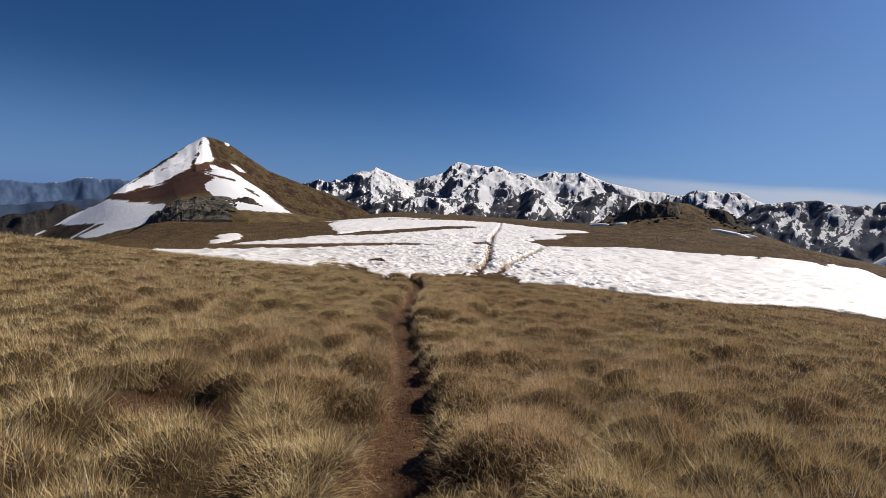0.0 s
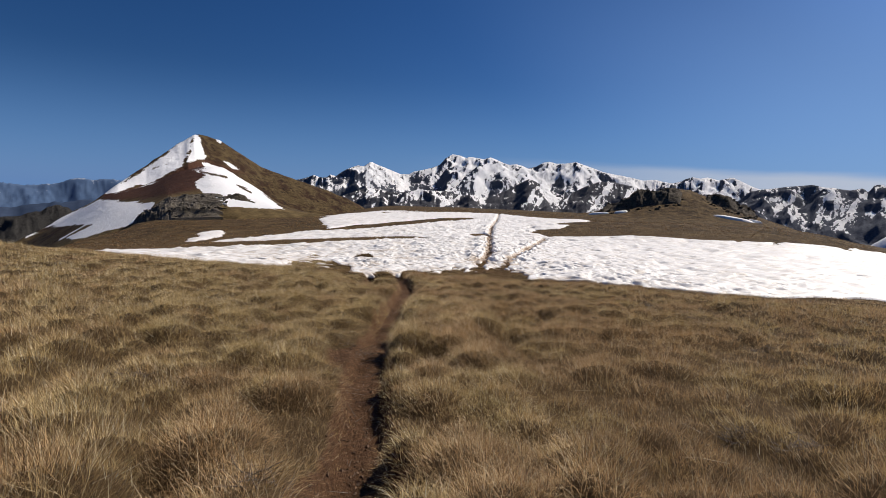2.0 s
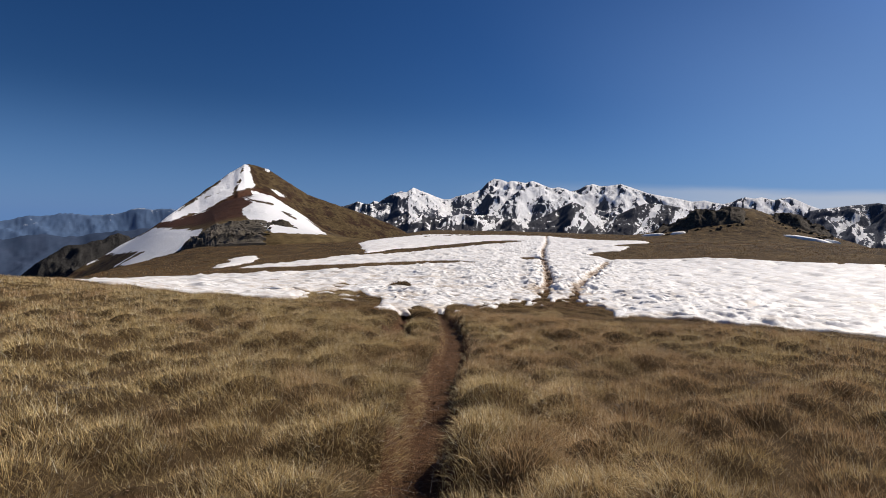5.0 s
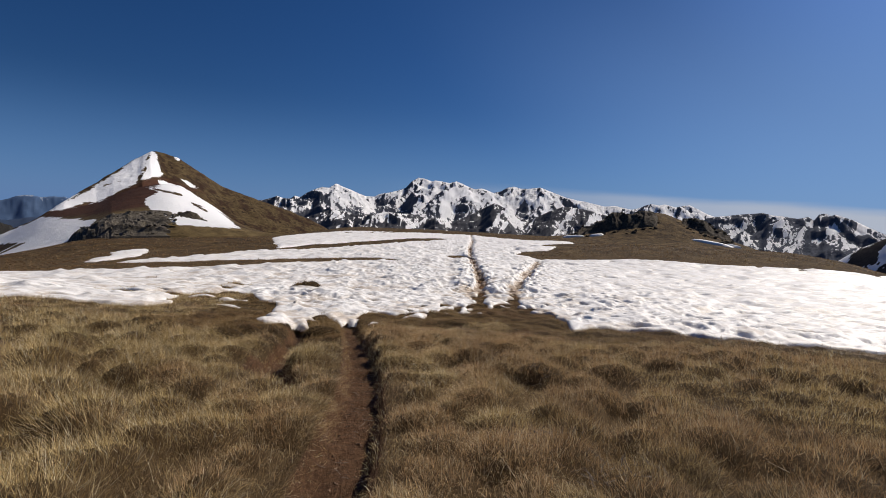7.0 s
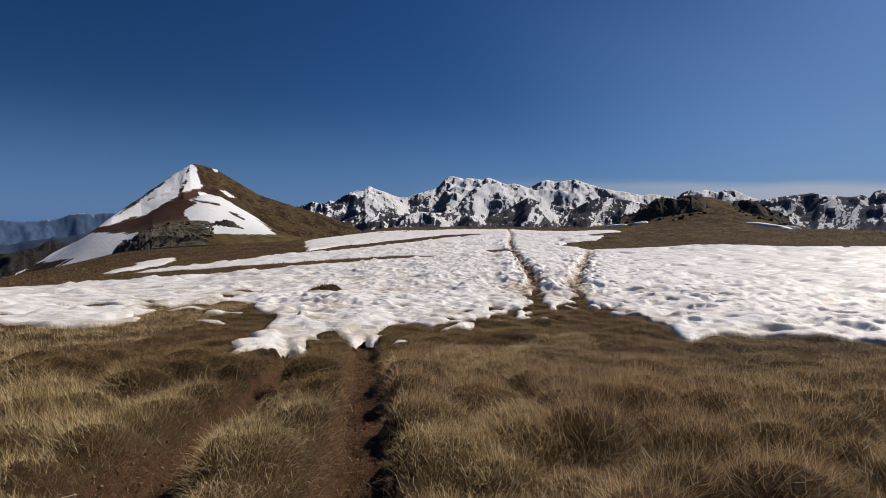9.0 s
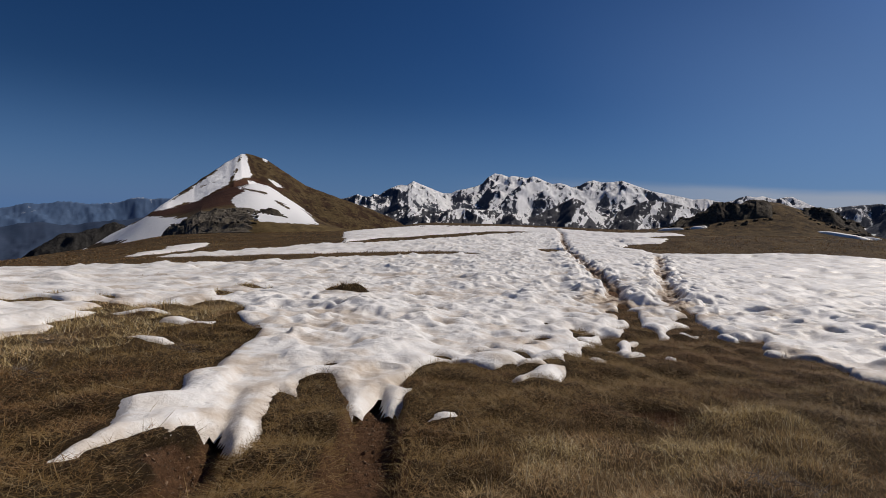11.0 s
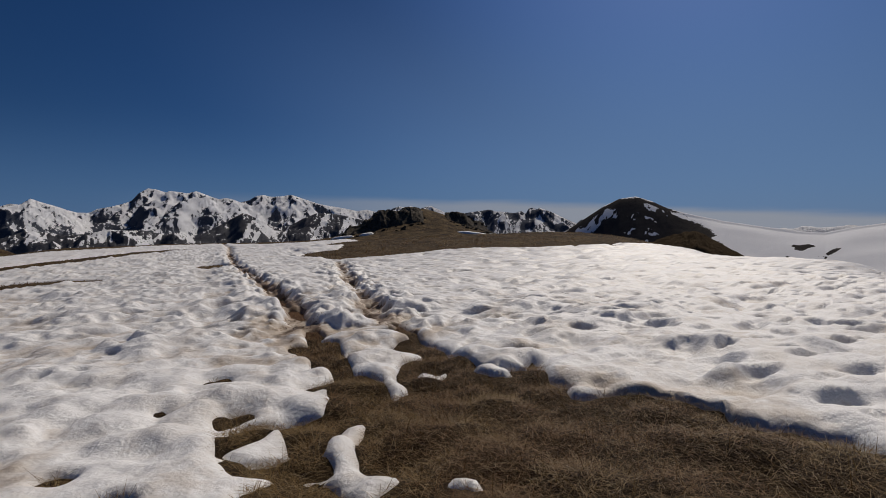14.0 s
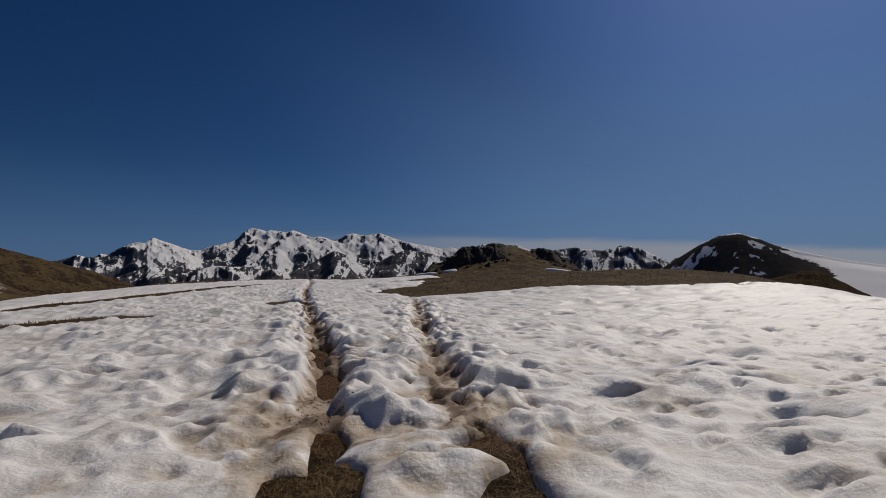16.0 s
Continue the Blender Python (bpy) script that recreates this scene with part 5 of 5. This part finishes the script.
def dome():
    bearings = np.arange(-86.0, -36.0, 0.12)
    ranges = np.concatenate([np.linspace(520, 1000, 120), np.linspace(1000, 1300, 9)[1:]])
    b, r, x, y = polar(bearings, ranges)
    deg = np.degrees(b)
    dm = np.array(sorted(DOME))
    crest = EYE[2] + 1000 * np.tan(np.radians(np.interp(deg, dm[:, 0], dm[:, 1])))
    back = r - 1000
    steep = np.interp(deg, [-86, -62, -54, -50, -38], [0.28, 0.26, 0.34, 0.8, 0.85])
    z = crest - np.where(back < 0, steep * (np.sqrt(back * back + 500) - 22), 0.5 * back)
    # a cornice runs along the crest of the saddle
    z = z - 3.2 * smooth(-2, -12, back) * smooth(-49, -52, deg) * (0.6 + 0.6 * value_noise(deg, 0 * deg, 3.0, 97))
    z = z + 7.0 * fractal(x, y, 170, 95, 3) * smooth(-52, -57, deg) * smooth(-10, -60, back)
    z = z + 2.5 * fractal(x, y, 90, 91, 4) * smooth(-56, -50, deg) + 2.0 * fractal(x, y, 160, 92, 3)
    elev = np.degrees(np.arctan2(z - EYE[2], r))
    rock = inside_distance(deg, elev, DOME_ROCK) + 0.3 + 0.35 * fractal(x, y, 45, 93, 4)
    streak = smooth(0.08, 0.3, fractal(x, y, 40, 98, 5, 0.7)) * 1.5 * smooth(-0.25, -0.6, elev - np.interp(deg, dm[:, 0], dm[:, 1]))
    cover = np.clip(0.5 - 2.2 * rock, -0.6, 1.5) + streak
    crag = smooth(0.46, 0.56, fractal(x, y, 34, 96, 3)) * smooth(-0.4, -1.2, elev - np.interp(deg, dm[:, 0], dm[:, 1])) * (deg < -56)
    cover = cover - 1.8 * crag
    mat = mountain_material("dome_rock", (0.032, 0.031, 0.033), (0.105, 0.10, 0.098), (0.05, 0.042, 0.034), 0.03, relief=0.12, fray=1.2)
    return relief_parts("dome_hill", "dark rounded hill with a smooth snow-covered saddle", "hill", np.stack([x, y, z], -1).reshape(-1, 3), grid_faces(len(bearings), len(ranges))[:, ::-1], mat, [("snow", cover), ("heath", np.full(x.shape, 0.5))], cover)


dome()

MAT_HEATH = mountain_material("dark_heath", (0.045, 0.033, 0.022), (0.11, 0.082, 0.052), (0.07, 0.05, 0.028), 0.25, -0.9)
range_of_mountains("heath_mound", "dark brown heath mound behind the snowfield", [(-44, -2.6), (-45.5, -2.0), (-47.4, -1.45), (-49.0, -0.81), (-50.3, -0.46), (-50.9, -0.32), (-51.8, -0.72), (-52.7, -1.24), (-53.7, -1.9), (-55.1, -2.8), (-57.0, -4.5)], 130, 230, -12, 707, 22, MAT_HEATH, 2.0, 0.1, category="hill")


# ---------------------------------------------------------------- rocks
def on_peak(x, y):
    b, r = by_bearing(x, y)
    i = int(np.clip(np.searchsorted(PEAK_GRID["b"], b), 0, len(PEAK_GRID["b"]) - 1))
    j = int(np.clip(np.searchsorted(PEAK_GRID["r"], r), 0, len(PEAK_GRID["r"]) - 1))
    return float(PEAK_GRID["z"][i, j])


GREY_ROCK = rock_material("weathered_limestone", 0.62, 1.06)
# Dark brown limestone; the knoll rocks' backlit shade is painted into its tone.
SHADED_ROCK = rock_material("shaded_limestone", 0.42, 1.14)


def boulder_mesh(seed, jag, mat):
    """A craggy block about one metre across: cleft by flat faces, then roughened."""
    bm = bmesh.new()
    bmesh.ops.create_icosphere(bm, subdivisions=2, radius=0.5)
    g = random.Random(seed)
    cuts = [(Vector((g.gauss(0, 1), g.gauss(0, 1), g.gauss(0, 0.8))).normalized(), g.uniform(0.26, 0.42)) for _ in range(9)]
    for v in bm.verts:
        for axis, depth in cuts:
            over = v.co.dot(axis) - depth
            if over > 0:
                v.co -= axis * over
        p = v.co * 3.1 + Vector((seed * 7.3, 0, 0))
        v.co += v.co.normalized() * (jag * noise.fractal(p, 0.6, 2.1, 4) + 0.5 * jag * noise.ridged_multi_fractal(p * 0.7, 0.9, 2.0, 3, 1.0, 2.0) - 0.5 * jag)
    me = bpy.data.meshes.new("boulder")
    bm.to_mesh(me)
    bm.free()
    me.materials.append(mat)
    return me


GREY_BOULDERS = [boulder_mesh(k, 0.17, GREY_ROCK) for k in range(8)]
SHADED_BOULDERS = [boulder_mesh(k, 0.15, SHADED_ROCK) for k in range(8)]


def outcrop(name, label, crest, r0, r1, size, count, seed, floor, kinds):
    """Crest: bearing and angle of the tops. A rugged crag, with loose boulders round it."""
    g = random.Random(seed)
    cr = np.array(sorted(crest))
    bearings, ranges = np.arange(cr[0, 0] - 0.3, cr[-1, 0] + 0.3, 0.075), np.linspace(r0 - 3, r1 + 3, 44)
    b, r, x, y = polar(bearings, ranges)
    deg = np.degrees(b)
    base_z = np.array([floor(px, py) for px, py in zip(x.ravel(), y.ravel())]).reshape(x.shape)
    crest_z = EYE[2] + r * np.tan(np.radians(np.interp(deg, cr[:, 0], cr[:, 1])))
    s = (r - r0) / (r1 - r0)
    bell = smooth(-0.1, 0.35, s) * smooth(1.15, 0.8, s) * smooth(cr[0, 0] - 0.3, cr[0, 0] + 0.4, deg) * smooth(cr[-1, 0] + 0.3, cr[-1, 0] - 0.4, deg)
    crack = ridged(x, y, 3.2 * size, 140 + seed, 5, 0.6)
    lump = value_noise(x, y, 2.6 * size, 160 + seed)
    lump = np.floor(lump * 5) / 5 + 0.2 * smooth(0.6, 1.0, lump * 5 - np.floor(lump * 5))
    z = base_z - 0.6 + np.maximum(crest_z - base_z + 0.6, 1.2) * bell * np.clip(0.35 + 0.55 * lump + 0.5 * crack, 0.1, 1.0) + 0.5 * size * bell * fractal(x, y, 1.6 * size, 180 + seed, 4, 0.6)
    foot = (float(x.mean()), float(y.mean()), float(base_z.mean()))
    thing = tagged(new(name), label, "rock outcrop")
    thing.location = foot
    home = Matrix.Translation((-foot[0], -foot[1], -foot[2]))
    crag = new("crag", mesh_from("crag", np.stack([x, y, z], -1).reshape(-1, 3) - np.array(foot), grid_faces(len(bearings), len(ranges))[:, ::-1], kinds[0].materials[0], shade=False))
    crag.parent = thing
    for k in range(count):
        b, r = g.uniform(cr[0, 0] - 0.3, cr[-1, 0] + 0.3), r0 + (r1 - r0) * g.uniform(-0.35, 0.7)
        px, py = EYE[0] - r * math.sin(radians(b)), EYE[1] + r * math.cos(radians(b))
        i, j = int(np.clip((b - bearings[0]) / 0.075, 0, len(bearings) - 1)), int(np.clip((r - ranges[0]) / (ranges[1] - ranges[0]), 0, len(ranges) - 1))
        ground_z = max(floor(px, py), float(z[i, j]))
        w = size * g.uniform(0.35, 1.2)
        h = w * g.uniform(0.35, 0.75)
        ob = new("boulder", kinds[g.randrange(8)])
        ob.parent = thing
        ob.matrix_basis = home @ Matrix.LocRotScale((px, py, ground_z + 0.12 * h), Euler((g.uniform(-0.3, 0.3), g.uniform(-0.3, 0.3), g.uniform(0, 6.3))), Vector((w, w * g.uniform(0.7, 1.2), h)))
    return thing


def turf(x, y):
    return float(on_ground(np.array([x]), np.array([y]))[0])


outcrop("rock_outcrop", "grey limestone outcrop at the foot of the peak", [(33.6, -2.1), (32.1, -1.6), (31.2, -1.15), (30.6, -0.8), (29.8, -0.85), (28.7, -1.1), (27.6, -1.7), (26.9, -2.1)], 176, 200, 1.3, 90, 1, on_peak, GREY_BOULDERS)
outcrop("rock_outcrop", "grey limestone blocks scattered on the slope below the crag", [(35.2, -3.2), (34.2, -2.5), (33.0, -1.9), (31.0, -1.5), (29.0, -1.6), (27.4, -2.1)], 168, 180, 0.8, 80, 6, on_peak, GREY_BOULDERS)
outcrop("rock_outcrop", "dark limestone crag in the snow below the peak", [(26.6, -1.3), (26.2, -0.75), (25.4, -0.5), (24.8, -0.65), (24.2, -1.4)], 190, 198, 1.3, 20, 2, on_peak, SHADED_BOULDERS)
outcrop("rock_outcrop", "dark craggy rocks along a grassy knoll", [(-15.1, -0.2), (-16.2, 0.4), (-17.5, 1.2), (-18.9, 1.8), (-20, 1.95), (-21.2, 2.05), (-22.4, 2.15), (-23.2, 1.9)], 133, 147, 1.15, 60, 3, turf, SHADED_BOULDERS)
outcrop("rock_outcrop", "dark broken rocks on the end of a grassy knoll", [(-25.4, 1.7), (-26.4, 1.65), (-27.6, 1.4), (-28.9, 0.7), (-30.1, -0.2)], 139, 150, 1.15, 44, 4, turf, SHADED_BOULDERS)
outcrop("rock_outcrop", "single dark boulder beside a snow patch", [(-29.25, 0.0), (-29.75, 0.0)], 131, 133, 1.4, 4, 5, turf, SHADED_BOULDERS)


def snow_patch(x, y, long, wide, turn, floor, label, seed):
    """A thin leftover of snow with a frayed edge, laid on the slope."""
    n = 36
    u, v = np.meshgrid(np.linspace(-1.25, 1.25, n), np.linspace(-1.25, 1.25, n), indexing="ij")
    c, w = math.cos(radians(turn)), math.sin(radians(turn))
    px, py = x + u * long * c - v * wide * w, y + u * long * w + v * wide * c
    inner = 1 - np.hypot(u, v) + 0.35 * fractal(u, v, 0.9, seed, 4)
    z = np.array([floor(a, b) for a, b in zip(px.ravel(), py.ravel())]).reshape(px.shape) + np.where(inner > 0, 0.1 + 0.35 * np.minimum(inner * 3, 1), -0.15)
    faces = grid_faces(n, n)
    faces = faces[(inner.ravel()[faces] > 0).any(1)]
    ob = new("snow_patch", mesh_from("snow_patch", np.stack([px - x, py - y, z - floor(x, y)], -1).reshape(-1, 3), faces, MAT_SNOW, [("dirt", np.zeros(px.size))]))
    ob.location = (x, y, floor(x, y))
    return tagged(ob, label, "snow patch", "leftover snow patches")


def bearing_spot(b, r):
    return EYE[0] - r * math.sin(radians(b)), EYE[1] + r * math.cos(radians(b))


for k, (b, r, long, wide, turn) in enumerate([(-14.9, 130, 2.5, 1.0, -20), (-17.3, 129, 1.8, 0.8, -15), (-18.7, 138, 2.2, 1.8, 30), (-28.3, 127, 4.2, 1.1, -40), (-30.2, 128, 1.3, 0.6, -35)]):
    snow_patch(*bearing_spot(b, r), long, wide, turn, turf, "small bright snow patch among the knoll's rocks", 120 + k)


# ---------------------------------------------------------------- small things on the ground
def snow_top(x, y):
    i, j = np.clip(np.searchsorted(SX, x), 0, len(SX) - 1), np.clip(np.searchsorted(SY, y), 0, len(SY) - 1)
    return top[i, j]


def crumbs():
    """Clods and small stones on the path, on the bare spots and in the trodden snow."""
    g = np.random.default_rng(21)
    pts = []
    for line, n, spread in ((PATH_LINE, 3800, 0.13), (GULLY_LINE, 500, 0.1), (TRACK_LINE[:6], 900, 0.13), (TRACK_TWO, 350, 0.15)):
        p = np.asarray(line, float)
        seg = g.integers(0, len(p) - 1, n)
        u = g.random(n)[:, None]
        pts.append(p[seg] * (1 - u) + p[seg + 1] * u + g.normal(0, spread, (n, 2)))
    for bx, by, bu, bv in BARE:
        pts.append(np.array([bx, by]) + g.normal(0, 0.42, (170, 2)) * (bu, bv))
    p = np.concatenate(pts)
    p = p[(p[:, 1] > 1.5) & (p[:, 1] < 46)]
    on_snow = snow_shape(p[:, 0], p[:, 1])[0] > 0.0
    p = p[~on_snow | (p[:, 1] > 30)]
    n = len(p)
    size = 0.003 + 0.012 * g.random(n) ** 3.5
    z = np.where(snow_shape(p[:, 0], p[:, 1])[0] > 0.02, snow_top(p[:, 0], p[:, 1]), on_ground(p[:, 0], p[:, 1]))
    corner = np.array([(1, 0, 0), (0, 1, 0), (-1, 0, 0), (0, -1, 0), (0, 0, 0.8), (0, 0, -0.8)])
    verts = corner[None] * g.uniform(0.55, 1.4, (n, 6, 1)) + g.normal(0, 0.2, (n, 6, 3))
    a = g.uniform(0, 6.3, n)
    c, w = np.cos(a)[:, None], np.sin(a)[:, None]
    verts = np.stack([verts[..., 0] * c - verts[..., 1] * w, verts[..., 0] * w + verts[..., 1] * c, verts[..., 2]], -1) * size[:, None, None]
    verts = verts + np.stack([p[:, 0], p[:, 1], z + 0.4 * size], 1)[:, None]
    tri = np.array([(0, 1, 4), (1, 2, 4), (2, 3, 4), (3, 0, 4), (1, 0, 5), (2, 1, 5), (3, 2, 5), (0, 3, 5)])
    faces = (6 * np.arange(n)[:, None, None] + tri[None]).reshape(-1, 3)
    ob = new("soil_crumbs", mesh_from("soil_crumbs", verts.reshape(-1, 3), faces, MAT_CLOD, shade=False))
    tagged(ob, "brown clods and pebbles strewn along the trodden path", "soil", kind="stuff")


def sticks(name, x, y, long, thin, rise, mat, label, category, g):
    """Three-sided stems lying or leaning on the ground."""
    n = len(x)
    a, e = g.uniform(0, 6.3, n), rise * g.uniform(-0.1, 1.0, n)
    way = np.stack([np.cos(a) * np.cos(e), np.sin(a) * np.cos(e), np.sin(e)], 1)
    side = np.stack([-np.sin(a), np.cos(a), np.zeros(n)], 1)
    over = np.cross(way, side)
    root = np.stack([x, y, on_ground(x, y) + g.uniform(0.01, 0.06, n)], 1)
    bend = g.normal(0, 0.06, n) * long
    verts = []
    for u, w in ((0, 1), (0.5, 0.8), (1, 0.35)):
        mid = root + way * (long * u)[:, None] + side * (math.sin(u * 3.1) * bend)[:, None]
        for q in range(3):
            verts.append(mid + (side * math.cos(2.1 * q) + over * math.sin(2.1 * q)) * (thin * w)[:, None])
    verts = np.stack(verts, 1).reshape(-1, 3)
    quad = np.array([(r * 3 + q, r * 3 + (q + 1) % 3, r * 3 + 3 + (q + 1) % 3, r * 3 + 3 + q) for r in range(2) for q in range(3)])
    faces = (9 * np.arange(n)[:, None, None] + quad[None]).reshape(-1, 4)
    return tagged(new(name, mesh_from(name, verts, faces, mat)), label, category, kind="stuff")


def stem_material(name, dark, light, rough=0.8):
    m, n, l, b = material(name)
    geo = n.new("ShaderNodeNewGeometry")
    fac = maths(n, l, "ADD", maths(n, l, "MULTIPLY", noise_node(n, l, 40, 3, 0.6, place(n, l)), 0.5), maths(n, l, "MULTIPLY", geo.outputs["Random Per Island"], 0.5))
    l.new(ramp(n, l, fac, [(0.2, dark), (0.8, light)]), b.inputs["Base Color"])
    b.inputs["Roughness"].default_value = rough
    return m


MAT_CLOD = stem_material("clods", (0.06, 0.034, 0.019), (0.27, 0.175, 0.11), 0.95)
MAT_STALK = stem_material("dry_stalk", (0.42, 0.33, 0.19), (0.74, 0.64, 0.46))
MAT_TWIG = stem_material("dead_twig", (0.06, 0.045, 0.035), (0.26, 0.21, 0.17))


def litter():
    g = np.random.default_rng(31)
    x, y = g.uniform(-6, 9, 420), g.uniform(2.2, 22, 420)
    keep = line_distance(x, y, PATH_LINE) > 0.25
    x, y = x[keep], y[keep]
    sticks("dry_stalks", x, y, g.uniform(0.10, 0.32, len(x)), g.uniform(0.0012, 0.0022, len(x)), 0.9, MAT_STALK, "pale dry stalks standing in the grass", "stalk", g)
    # dead heath twigs in tangled clumps, and loose ones on the path
    n = 46
    cx, cy = g.uniform(-5, 8, n), g.uniform(3, 23.5, n)
    reach = g.uniform(0.08, 0.26, n)
    k = np.repeat(np.arange(n), 55)
    x, y = cx[k] + g.normal(0, 0.5, len(k)) * reach[k] * 1.6, cy[k] + g.normal(0, 0.5, len(k)) * reach[k]
    q = g.uniform(1.5, 20, 260)
    p = np.asarray(PATH_LINE)
    x, y = np.concatenate([x, np.interp(q, p[:, 1], p[:, 0]) + g.normal(0, 0.13, 260)]), np.concatenate([y, q])
    sticks("dead_twigs", x, y, g.uniform(0.04, 0.17, len(x)), g.uniform(0.0012, 0.003, len(x)), 0.5, MAT_TWIG, "dark dead heath twigs tangled in the turf", "twigs", g)


crumbs()
litter()
